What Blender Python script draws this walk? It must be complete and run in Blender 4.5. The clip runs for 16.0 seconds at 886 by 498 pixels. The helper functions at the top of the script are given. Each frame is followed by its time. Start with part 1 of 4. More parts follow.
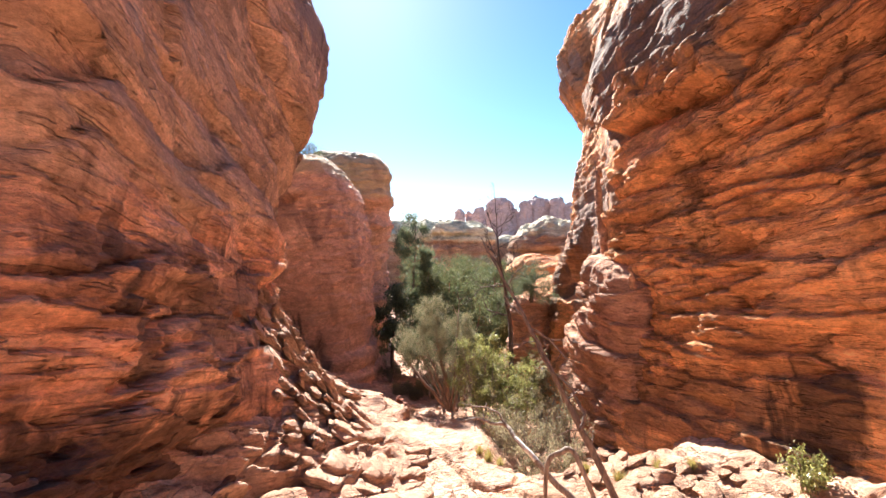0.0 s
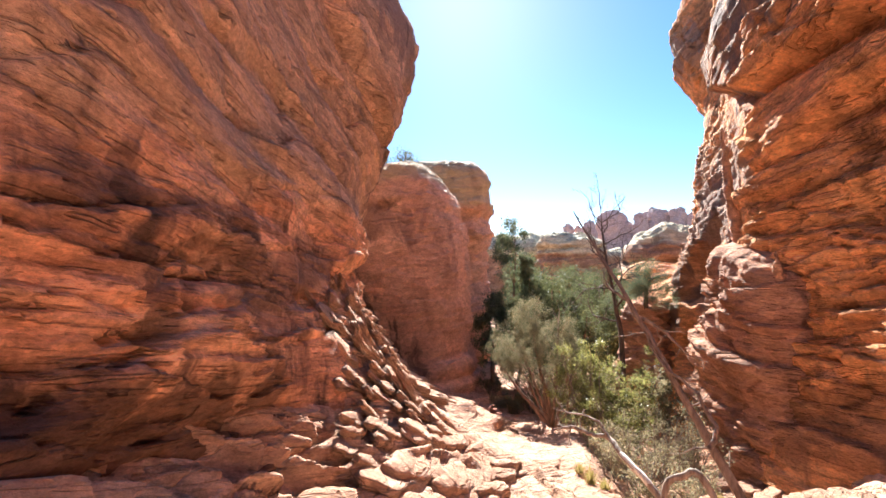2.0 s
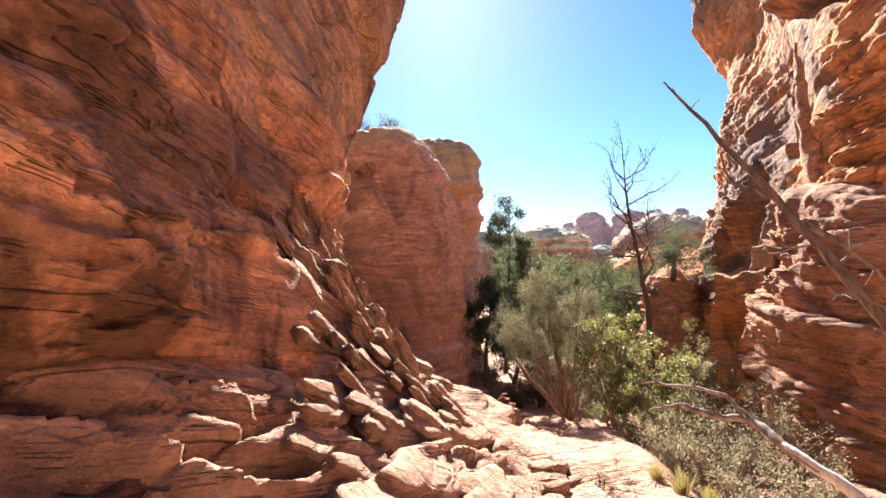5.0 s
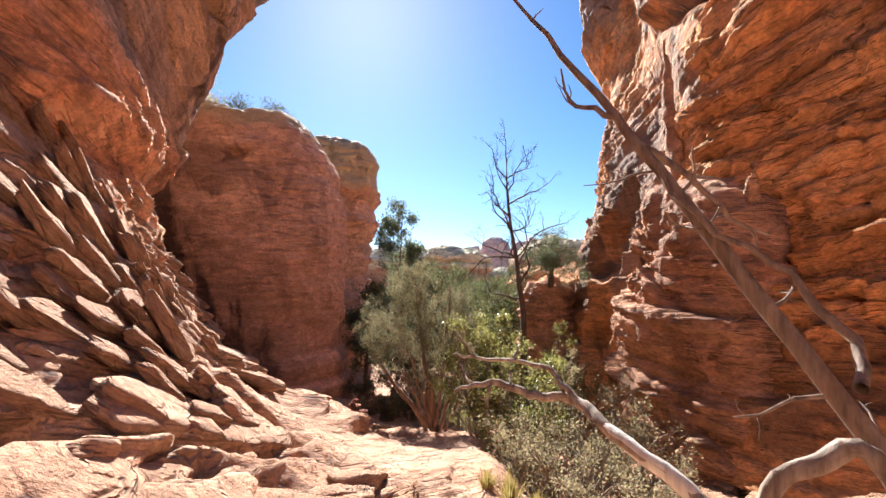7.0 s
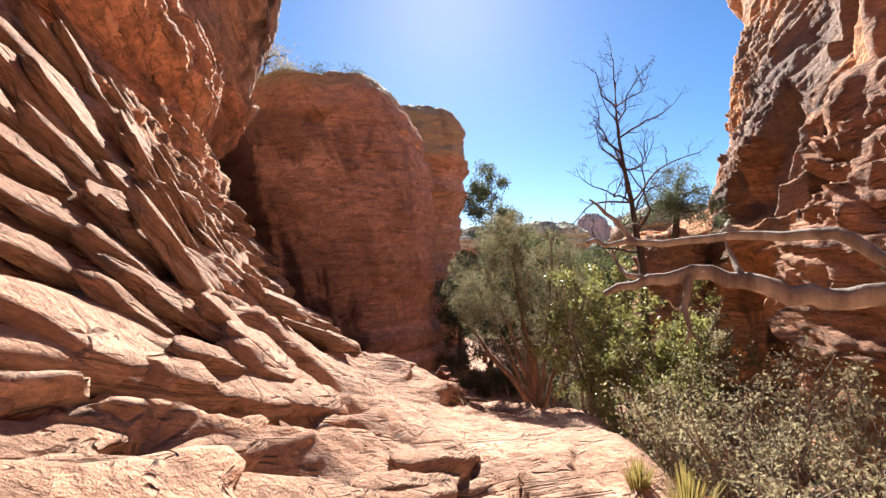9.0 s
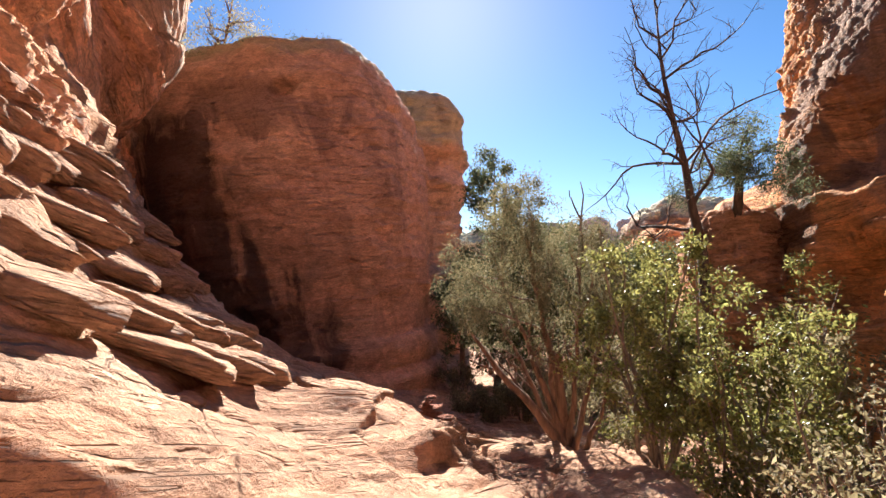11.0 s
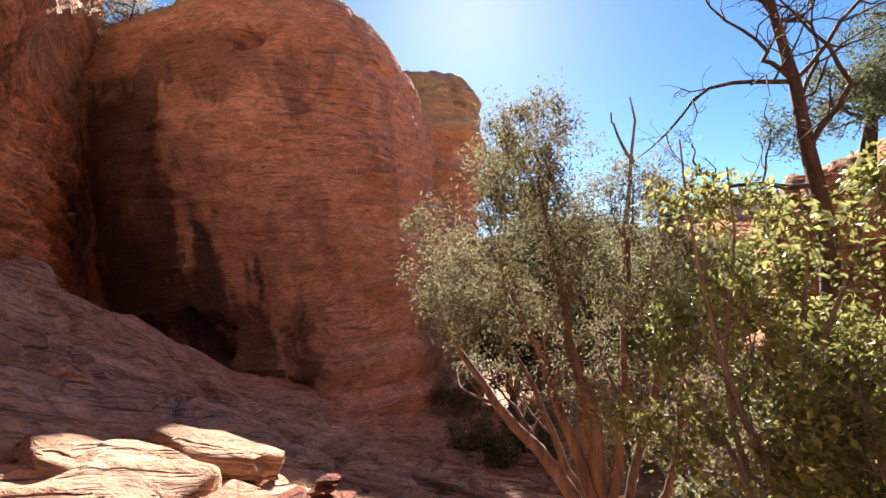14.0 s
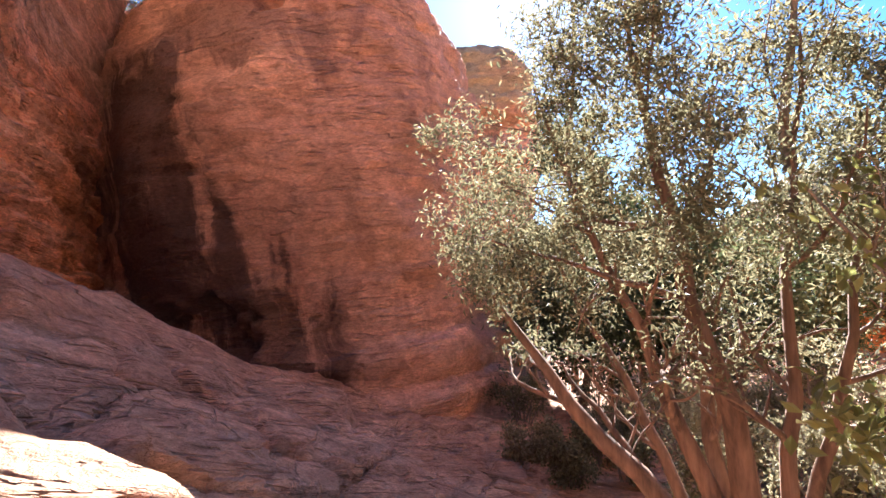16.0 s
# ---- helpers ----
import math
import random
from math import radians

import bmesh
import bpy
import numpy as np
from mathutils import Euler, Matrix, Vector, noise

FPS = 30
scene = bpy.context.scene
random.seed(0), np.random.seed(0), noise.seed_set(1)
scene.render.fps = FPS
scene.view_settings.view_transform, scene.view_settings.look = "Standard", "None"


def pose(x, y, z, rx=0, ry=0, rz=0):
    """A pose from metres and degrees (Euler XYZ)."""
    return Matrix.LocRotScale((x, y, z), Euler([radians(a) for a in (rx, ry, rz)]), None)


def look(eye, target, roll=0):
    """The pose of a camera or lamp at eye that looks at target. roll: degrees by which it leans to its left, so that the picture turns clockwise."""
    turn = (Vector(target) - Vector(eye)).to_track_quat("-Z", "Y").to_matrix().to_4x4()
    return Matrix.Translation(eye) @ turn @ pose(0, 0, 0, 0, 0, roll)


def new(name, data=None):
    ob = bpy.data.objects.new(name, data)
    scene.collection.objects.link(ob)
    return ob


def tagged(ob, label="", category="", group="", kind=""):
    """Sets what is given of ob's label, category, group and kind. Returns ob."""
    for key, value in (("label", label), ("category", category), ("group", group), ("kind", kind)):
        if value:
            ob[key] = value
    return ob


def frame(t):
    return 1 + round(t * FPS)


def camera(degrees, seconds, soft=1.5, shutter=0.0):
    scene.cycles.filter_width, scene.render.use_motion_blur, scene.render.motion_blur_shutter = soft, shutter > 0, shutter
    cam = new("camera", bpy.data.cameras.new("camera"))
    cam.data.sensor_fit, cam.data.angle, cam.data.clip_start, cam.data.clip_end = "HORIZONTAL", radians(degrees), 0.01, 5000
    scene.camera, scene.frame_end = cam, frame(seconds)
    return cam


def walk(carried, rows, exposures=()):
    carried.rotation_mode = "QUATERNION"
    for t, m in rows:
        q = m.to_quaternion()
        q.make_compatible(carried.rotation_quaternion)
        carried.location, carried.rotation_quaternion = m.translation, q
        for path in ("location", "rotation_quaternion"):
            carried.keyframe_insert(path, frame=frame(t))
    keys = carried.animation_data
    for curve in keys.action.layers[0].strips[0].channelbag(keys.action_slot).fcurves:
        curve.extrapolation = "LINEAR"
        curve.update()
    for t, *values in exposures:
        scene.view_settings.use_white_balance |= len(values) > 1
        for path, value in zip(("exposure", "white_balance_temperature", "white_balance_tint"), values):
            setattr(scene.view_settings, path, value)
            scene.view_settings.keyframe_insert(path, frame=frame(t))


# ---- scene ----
cam = camera(87.2, 16.0)
METRES, EYE, TILT, LEAN, TURN = 16.0, 1.5, 0.0, 0.0, 0.0
ROWS = [
    (0.0, 0.0, 0.0, 0.0, 0.0, 0.0, -0.0),
    (0.5, 0.0119, 0.021, -0.0092, 0.77, 1.08, -0.34),
    (1.0, 0.0182, 0.0415, -0.0188, 6.01, 0.44, -0.29),
    (1.5, 0.0214, 0.0534, -0.0277, 10.36, 1.79, 0.45),
    (2.0, 0.0238, 0.074, -0.043, 13.15, 2.33, 0.74),
    (2.5, 0.0197, 0.1005, -0.0532, 13.27, 2.93, 0.97),
    (3.0, 0.0169, 0.1309, -0.0644, 13.14, 2.32, 0.72),
    (5.5, -0.052, 0.2585, -0.1248, 8.21, 2.99, 1.02),
    (6.0, -0.0425, 0.2813, -0.1369, 1.56, 5.23, -0.54),
    (6.5, -0.0145, 0.2998, -0.147, -0.6, 5.41, -1.33),
    (7.0, 0.013, 0.323, -0.1541, -0.74, 5.18, -1.74),
    (7.5, 0.0252, 0.3464, -0.1603, 0.88, 5.23, -1.55),
    (8.0, 0.0256, 0.3711, -0.173, 7.79, 3.28, -0.85),
    (8.5, 0.0178, 0.3966, -0.184, 10.33, 2.82, -0.58),
    (11.0, -0.0117, 0.6037, -0.2123, 11.12, 3.79, 1.04),
    (11.5, -0.0124, 0.6298, -0.2058, 10.94, 4.21, 0.41),
    (12.0, -0.0153, 0.6595, -0.2063, 10.92, 4.15, 0.53),
    (12.5, -0.0135, 0.6876, -0.2059, 11.5, 4.28, 0.53),
    (13.0, -0.013, 0.7199, -0.2143, 12.69, 4.28, 1.24),
    (13.5, -0.0083, 0.7507, -0.222, 13.46, 4.81, 0.96),
    (14.0, -0.0067, 0.7822, -0.2301, 14.42, 4.77, 0.58),
    (14.5, -0.0068, 0.8118, -0.2415, 15.54, 5.53, 0.1),
    (15.0, -0.0125, 0.8457, -0.2458, 16.25, 5.75, 0.12),
    (15.5, -0.013, 0.8683, -0.251, 17.81, 5.54, 0.91),
    (16.0, -0.0261, 0.8838, -0.2565, 21.44, 5.04, 1.61),
]
walk(cam, [(t, pose(0, 0, EYE, TILT, LEAN, TURN) @ pose(METRES * x, METRES * y, METRES * z, 90 + pitch, roll, yaw)) for t, x, y, z, yaw, pitch, roll in ROWS],
     [(0.0, 2.28, 6000, 10), (3.2, 2.28, 5900, 10), (6.0, 2.08, 6050, 10), (9.0, 1.72, 6050, 10), (12.0, 1.92, 6350, 10), (14.0, 2.08, 6200, 10), (16.0, 2.85, 5600, 10)])

# ---- light ----
SUN_EL, SUN_LEFT = 34.6, 10.6
to_sun = Vector((-math.sin(radians(SUN_LEFT)) * math.cos(radians(SUN_EL)), math.cos(radians(SUN_LEFT)) * math.cos(radians(SUN_EL)), math.sin(radians(SUN_EL))))
sun = new("sun", bpy.data.lights.new("sun", "SUN"))
sun.data.energy, sun.data.angle, sun.data.color = 4.8, radians(0.55), (1.0, 0.93, 0.82)
sun.matrix_world = look(to_sun * 50, (0, 0, 0))
world = bpy.data.worlds.new("sky")
scene.world = world
world.use_nodes = True
sky = world.node_tree.nodes.new("ShaderNodeTexSky")
sky.sky_type, sky.sun_disc = "NISHITA", False
sky.sun_elevation, sky.sun_rotation = radians(SUN_EL), radians(-SUN_LEFT)
sky.altitude, sky.air_density, sky.dust_density, sky.ozone_density = 1600, 0.9, 0.5, 0.5
background = world.node_tree.nodes["Background"]
background.inputs["Strength"].default_value = 0.051
tint = world.node_tree.nodes.new("ShaderNodeHueSaturation")
tint.inputs["Saturation"].default_value = 1.3
world.node_tree.links.new(sky.outputs[0], tint.inputs["Color"])
world.node_tree.links.new(tint.outputs[0], background.inputs[0])


# ---- noise ----
def hash3(i, j, k, seed):
    n = (i.astype(np.int64) * 73856093) ^ (j.astype(np.int64) * 19349663) ^ (k.astype(np.int64) * 83492791) ^ (seed * 2654435761 + 12345)
    n = (n ^ (n >> 13)) * 1274126177 & 0x7FFFFFFF
    n = (n ^ (n >> 15)) * 2246822519 & 0x7FFFFFFF
    return ((n ^ (n >> 11)) & 0xFFFF) / 65535.0


def value_noise(p, seed=0):
    """Smooth noise, -1 to 1, at the points p (..., 3)."""
    f = np.floor(p)
    d = p - f
    d = d * d * d * (d * (d * 6 - 15) + 10)
    i, j, k = f[..., 0], f[..., 1], f[..., 2]
    out = 0.0
    for a in (0, 1):
        wa = d[..., 0] if a else 1 - d[..., 0]
        for b in (0, 1):
            wb = d[..., 1] if b else 1 - d[..., 1]
            for c in (0, 1):
                wc = d[..., 2] if c else 1 - d[..., 2]
                out = out + wa * wb * wc * hash3(i + a, j + b, k + c, seed)
    return out * 2 - 1


def fbm(p, octaves=4, seed=0, gain=0.5):
    total, amp = 0.0, 1.0
    for o in range(octaves):
        total = total + amp * value_noise(p * 2.03 ** o + 17.3 * o, seed + o)
        amp *= gain
    return total


def plates(p, bed, size, seed, amp, tilt, groove, width=0.12):
    """Relief of broken plates in the bedding: each cell has its own height and tilt, with a groove round it."""
    q = (p @ bed + 0.12 * fbm(p * 0.8, 2, seed + 50)[..., None]) / np.asarray(size)
    f = np.floor(q)
    best, second = np.full(q.shape[:-1], 9.0), np.full(q.shape[:-1], 9.0)
    h = np.zeros(q.shape[:-1])
    for a in (-1, 0, 1):
        for b in (-1, 0, 1):
            for c in (-1, 0, 1):
                i, j, k = f[..., 0] + a, f[..., 1] + b, f[..., 2] + c
                dx = i + 0.15 + 0.7 * hash3(i, j, k, seed) - q[..., 0]
                dy = j + 0.15 + 0.7 * hash3(i, j, k, seed + 1) - q[..., 1]
                dz = k + 0.15 + 0.7 * hash3(i, j, k, seed + 2) - q[..., 2]
                d = np.sqrt(dx * dx + dy * dy + dz * dz)
                mine = amp * (2 * hash3(i, j, k, seed + 3) - 1) + tilt * (dx * (hash3(i, j, k, seed + 4) - 0.5) + dy * (hash3(i, j, k, seed + 5) - 0.5) - 0.6 * dz)
                closer = d < best
                second = np.where(closer, best, np.minimum(second, d))
                h = np.where(closer, mine, h)
                best = np.where(closer, d, best)
    return h - groove * np.exp(-((second - best) / width) ** 2)


def smooth(a, b, x):
    t = np.clip((x - a) / (b - a), 0, 1)
    return t * t * (3 - 2 * t)


def bed_frame(dip_x, dip_y):
    """A frame whose third axis stands on bedding planes that fall by dip_x, dip_y (metres per metre)."""
    n = np.array((-dip_x, -dip_y, 1.0))
    n /= np.linalg.norm(n)
    a = np.cross((0, 1, 0), n)
    a /= np.linalg.norm(a)
    return np.stack((a, np.cross(n, a), n), axis=1)


def rock_relief(p, seed, bed, ledge=0.06, lump=0.25, fine=0.02, beds=3.0, crack=0.05, plate=0.05, calm=None):
    """Relief of weathered cross-bedded sandstone at the points p, in metres along the normal."""
    q = p @ bed
    b = q[..., 2] + 0.2 * fbm(q * 0.22, 2, seed + 40)
    mask = 0.3 + 0.7 * smooth(-0.35, 0.35, fbm(p * 0.3 + 9, 2, seed + 3))
    out = lump * fbm(p * 0.33, 3, seed + 4)
    for k, (mul, amp, along) in enumerate(((1.0, 1.0, 0.16), (2.7, 0.5, 0.42), (5.5, 0.22, 0.9))):
        lay = b * beds * 0.6 * mul + 0.6 * value_noise(np.stack((q[..., 0] * along, q[..., 1] * along, b * 0.5 * mul), axis=-1), seed + 1 + k)
        reach = value_noise(np.stack((q[..., 0] * along * 1.6, q[..., 1] * along * 1.6, np.floor(lay) * 3.7), axis=-1), seed + 51 + k)
        out = out + ledge * amp * mask * (1.1 * smooth(-0.45, 0.45, reach) - 0.55 + 0.75 * (saw(lay) - 0.5))
    small = fbm(p * 3.5, 3, seed + 6)
    if plate:
        out = out + plates(p, bed, (3.2, 3.2, 0.75), seed + 90, plate * 0.9, plate * 3.0, plate * 0.6, 0.02)
        m2 = smooth(-0.3, 0.35, fbm(p * 0.25 + 31, 2, seed + 13)) * (smooth(calm[1], calm[0], p[..., 2]) * 0.8 + 0.2 if calm else 1.0)
        out = out + m2 * (plates(p, bed, (1.3, 1.3, 0.36), seed + 14, plate * 0.8, plate * 2.0, plate * 0.7, 0.04) + plates(p, bed, (0.5, 0.5, 0.15), seed + 20, plate * 0.35, plate * 0.9, plate * 0.3, 0.07))
        out = out - crack * m2 * smooth(0.1, 0.5, fbm(q * np.array((1.2, 1.2, 3.0)), 3, seed + 8))
    return out + fine * small


def grid_normals(p):
    du = np.gradient(p, axis=0)
    dv = np.gradient(p, axis=1)
    n = np.cross(du, dv)
    return n / np.maximum(np.linalg.norm(n, axis=-1, keepdims=True), 1e-9)


def grid_object(name, p, material, flip=False, wrap=False):
    """One mesh out of a grid of points p (nu, nv, 3)."""
    nu, nv = p.shape[:2]
    idx = np.arange(nu * nv).reshape(nu, nv)
    if wrap:
        idx = np.concatenate((idx, idx[:1]), axis=0)
    quads = np.stack((idx[:-1, :-1], idx[1:, :-1], idx[1:, 1:], idx[:-1, 1:]), axis=-1).reshape(-1, 4)
    if flip:
        quads = quads[:, ::-1]
    return raw_object(name, p.reshape(-1, 3), quads, material)


def raw_object(name, verts, faces, material, shade=True):
    """A mesh object from arrays of points and of faces with one number of corners."""
    verts, faces = np.asarray(verts, dtype=np.float32), np.asarray(faces, dtype=np.int32)
    me = bpy.data.meshes.new(name)
    k = faces.shape[1]
    me.vertices.add(len(verts))
    me.vertices.foreach_set("co", verts.ravel())
    me.loops.add(faces.size)
    me.loops.foreach_set("vertex_index", faces.ravel())
    me.polygons.add(len(faces))
    me.polygons.foreach_set("loop_start", np.arange(0, faces.size, k, dtype=np.int32))
    me.polygons.foreach_set("loop_total", np.full(len(faces), k, dtype=np.int32))
    me.update(calc_edges=True)
    me.polygons.foreach_set("use_smooth", np.full(len(faces), shade))
    me.materials.append(material)
    return new(name, me)


def under(ob, parent):
    ob.parent = parent
    return ob


def spline(keys, at):
    """Values at positions `at` on a smooth curve through keys: rows of (position, value...)."""
    keys = np.asarray(keys, dtype=float)
    x, v = keys[:, 0], keys[:, 1:]
    m = np.gradient(v, x, axis=0)
    at = np.clip(at, x[0], x[-1])
    i = np.clip(np.searchsorted(x, at, side="right") - 1, 0, len(x) - 2)
    h = (x[i + 1] - x[i])
    t = ((at - x[i]) / h)[..., None]
    h = h[..., None]
    return (2 * t ** 3 - 3 * t ** 2 + 1) * v[i] + (t ** 3 - 2 * t ** 2 + t) * h * m[i] + (-2 * t ** 3 + 3 * t ** 2) * v[i + 1] + (t ** 3 - t ** 2) * h * m[i + 1]


# ---- materials ----
def nodes_of(name):
    m = bpy.data.materials.new(name)
    m.use_nodes = True
    t = m.node_tree
    return m, t, t.nodes["Principled BSDF"]


def ramp_node(t, fac, stops):
    r = t.nodes.new("ShaderNodeValToRGB")
    while len(r.color_ramp.elements) < len(stops):
        r.color_ramp.elements.new(0.5)
    for e, (pos, col) in zip(r.color_ramp.elements, stops):
        e.position, e.color = pos, (*col, 1) if len(col) == 3 else (col[0],) * 3 + (1,)
    t.links.new(fac, r.inputs[0])
    return r.outputs[0]


def noise_node(t, coord, scale, detail=4, rough=0.55, stretch=(1, 1, 1), turn=(0, 0, 0), distort=0.0):
    if any(turn):
        tilt = t.nodes.new("ShaderNodeMapping")
        tilt.inputs["Rotation"].default_value = [radians(a) for a in turn]
        t.links.new(coord, tilt.inputs[0])
        coord = tilt.outputs[0]
    mp = t.nodes.new("ShaderNodeMapping")
    mp.inputs["Scale"].default_value = stretch
    t.links.new(coord, mp.inputs[0])
    n = t.nodes.new("ShaderNodeTexNoise")
    n.inputs["Scale"].default_value, n.inputs["Detail"].default_value, n.inputs["Roughness"].default_value = scale, detail, rough
    n.inputs["Distortion"].default_value = distort
    t.links.new(mp.outputs[0], n.inputs[0])
    return n.outputs[0]


def mix_node(t, fac, a, b, mode="MIX"):
    m = t.nodes.new("ShaderNodeMix")
    m.data_type, m.blend_type = "RGBA", mode
    for sock, val in ((m.inputs[0], fac), (m.inputs[6], a), (m.inputs[7], b)):
        if isinstance(val, (int, float)):
            sock.default_value = val
        elif isinstance(val, tuple):
            sock.default_value = (*val, 1)
        else:
            t.links.new(val, sock)
    return m.outputs[2]


def math_node(t, op, a, b=0.0):
    m = t.nodes.new("ShaderNodeMath")
    m.operation = op
    for sock, val in zip(m.inputs, (a, b)):
        if isinstance(val, (int, float)):
            sock.default_value = val
        else:
            t.links.new(val, sock)
    return m.outputs[0]


def sandstone(name, dark, mid, light, varnish=0.5, turn=(0, 0, 0), varnish_col=(0.05, 0.025, 0.02), cap=None, bump=1.05, bands=1.0, lined=0.7, stains_and_shade=(), joints=0.0, cracks=0.6, chips=0.7):
    """Sandstone: bedding tints, grain, blotches and desert varnish. cap: (height, colour) above which the rock turns
    paler.
    """
    m, t, bsdf = nodes_of(name)
    co = t.nodes.new("ShaderNodeTexCoord").outputs["Object"]
    big = noise_node(t, co, 0.45, 5, 0.6)
    beds = noise_node(t, co, 1.0, 6, 0.65, (0.35, 0.35, 3.2), turn, 0.6)
    thin = noise_node(t, co, 2.0, 4, 0.6, (0.5, 0.5, 9.0), turn, 0.3)
    grain = noise_node(t, co, 70.0, 3, 0.7)
    mixed = math_node(t, "ADD", math_node(t, "MULTIPLY", big, 0.55), math_node(t, "MULTIPLY", beds, 0.45 * bands))
    col = ramp_node(t, mixed, [(0.34, dark), (0.5, mid), (0.66, light)])
    col = mix_node(t, 0.24 * lined, col, ramp_node(t, thin, [(0.35, (0.7,)), (0.65, (1.18,))]), "MULTIPLY")
    lamina = noise_node(t, co, 2.0, 3, 0.6, (0.22, 0.22, 20.0), turn, 0.15)
    col = mix_node(t, min(0.3, 0.35 * lined), col, ramp_node(t, lamina, [(0.36, (0.55,)), (0.5, (1.05,)), (0.62, (1.25,))]), "MULTIPLY")
    mottle = noise_node(t, co, 3.2, 7, 0.7, (1, 1, 1.6), turn, 0.5)
    col = mix_node(t, 0.55, col, ramp_node(t, mottle, [(0.32, (0.55,)), (0.5, (1.08,)), (0.68, (1.5,))]), "MULTIPLY")
    if cap:
        sep = t.nodes.new("ShaderNodeSeparateXYZ")
        t.links.new(co, sep.inputs[0])
        h = math_node(t, "ADD", sep.outputs[2], math_node(t, "MULTIPLY", big, 1.6))
        h = math_node(t, "SUBTRACT", h, cap[0] + 0.8)
        fac = ramp_node(t, math_node(t, "ADD", math_node(t, "MULTIPLY", h, 1.2), 0.5), [(0.2, (0.0,)), (0.7, (1.0,))])
        col = mix_node(t, fac, col, mix_node(t, beds, tuple(0.6 * c for c in cap[1]), cap[1]))
    patch = noise_node(t, co, 0.8, 5, 0.62, (0.5, 0.5, 1.5), turn, 0.5)
    col = mix_node(t, math_node(t, "MULTIPLY", ramp_node(t, patch, [(0.47, (0.0,)), (0.6, (1.0,))]), 0.28), col, tuple(0.62 * c + 0.03 for c in mid))
    chip_h = None
    for size_c, part in ((1.3, 0.6), (4.2, 0.4)):
        turned = t.nodes.new("ShaderNodeMapping")
        turned.inputs["Rotation"].default_value = [radians(a) for a in turn]
        bent = t.nodes.new("ShaderNodeVectorMath")
        bent.operation = "MULTIPLY_ADD"
        bend = t.nodes.new("ShaderNodeTexNoise")
        bend.inputs["Scale"].default_value, bend.inputs["Detail"].default_value = size_c * 1.1, 4
        t.links.new(co, bend.inputs[0])
        t.links.new(bend.outputs["Color"], bent.inputs[0])
        bent.inputs[1].default_value = (0.5 / size_c,) * 3
        t.links.new(co, bent.inputs[2])
        t.links.new(bent.outputs[0], turned.inputs[0])
        flat_m = t.nodes.new("ShaderNodeMapping")
        flat_m.inputs["Scale"].default_value = (0.55, 0.55, 2.6)
        t.links.new(turned.outputs[0], flat_m.inputs[0])
        cells = t.nodes.new("ShaderNodeTexVoronoi")
        cells.inputs["Scale"].default_value = size_c
        t.links.new(flat_m.outputs[0], cells.inputs["Vector"])
        tone = t.nodes.new("ShaderNodeSeparateColor")
        t.links.new(cells.outputs["Color"], tone.inputs[0])
        col = mix_node(t, chips * 0.5, col, ramp_node(t, tone.outputs[0], [(0.0, (0.62,)), (0.5, (1.0,)), (1.0, (1.35,))]), "MULTIPLY")
        step_h = math_node(t, "MULTIPLY", math_node(t, "ADD", tone.outputs[0], math_node(t, "MULTIPLY", cells.outputs["Distance"], 0.7)), part)
        chip_h = step_h if chip_h is None else math_node(t, "ADD", chip_h, step_h)
    crack_h = None
    for scale, flat, half, keep in ((1.0, 3.4, 0.012, 0.50), (2.6, 3.8, 0.016, 0.53), (1.7, 0.9, 0.007, 0.55)):
        n = noise_node(t, co, scale, 3, 0.5, (0.2, 0.2, flat * 1.3), turn, 0.12)
        line = ramp_node(t, n, [(0.5 - half, (0.0,)), (0.5 - half * 0.3, (1.0,)), (0.5 + half * 0.3, (1.0,)), (0.5 + half, (0.0,))])
        gate = ramp_node(t, noise_node(t, co, 1.3 * scale, 3, 0.6), [(keep - 0.02, (0.0,)), (keep + 0.02, (1.0,))])
        one = math_node(t, "MULTIPLY", line, gate)
        crack_h = one if crack_h is None else math_node(t, "MAXIMUM", crack_h, one)
    if joints:
        vo = t.nodes.new("ShaderNodeTexVoronoi")
        vo.feature = "DISTANCE_TO_EDGE"
        vo.inputs["Scale"].default_value = joints
        mp = t.nodes.new("ShaderNodeMapping")
        mp.inputs["Scale"].default_value, mp.inputs["Rotation"].default_value = (1.2, 0.7, 1.6), (0.1, 0.15, 0.4)
        wob = t.nodes.new("ShaderNodeVectorMath")
        wob.operation = "MULTIPLY_ADD"
        wn = t.nodes.new("ShaderNodeTexNoise")
        wn.inputs["Scale"].default_value, wn.inputs["Detail"].default_value = 1.6, 4
        t.links.new(co, wn.inputs[0])
        t.links.new(wn.outputs["Color"], wob.inputs[0])
        wob.inputs[1].default_value = (0.5, 0.5, 0.5)
        t.links.new(co, wob.inputs[2])
        t.links.new(wob.outputs[0], mp.inputs[0])
        t.links.new(mp.outputs[0], vo.inputs["Vector"])
        edge = ramp_node(t, vo.outputs["Distance"], [(0.006, (1.0,)), (0.03, (0.0,))])
        crack_h = math_node(t, "MAXIMUM", crack_h, math_node(t, "MULTIPLY", edge, ramp_node(t, big, [(0.42, (0.0,)), (0.56, (0.6,))])))
    col = mix_node(t, math_node(t, "MULTIPLY", crack_h, 0.45 * cracks), col, tuple(0.22 * c for c in dark))
    streak = noise_node(t, co, 0.8, 5, 0.62, (1.2, 1.2, 0.28), (0, 12, 0), 0.8)
    blot = noise_node(t, co, 0.35, 4, 0.6)
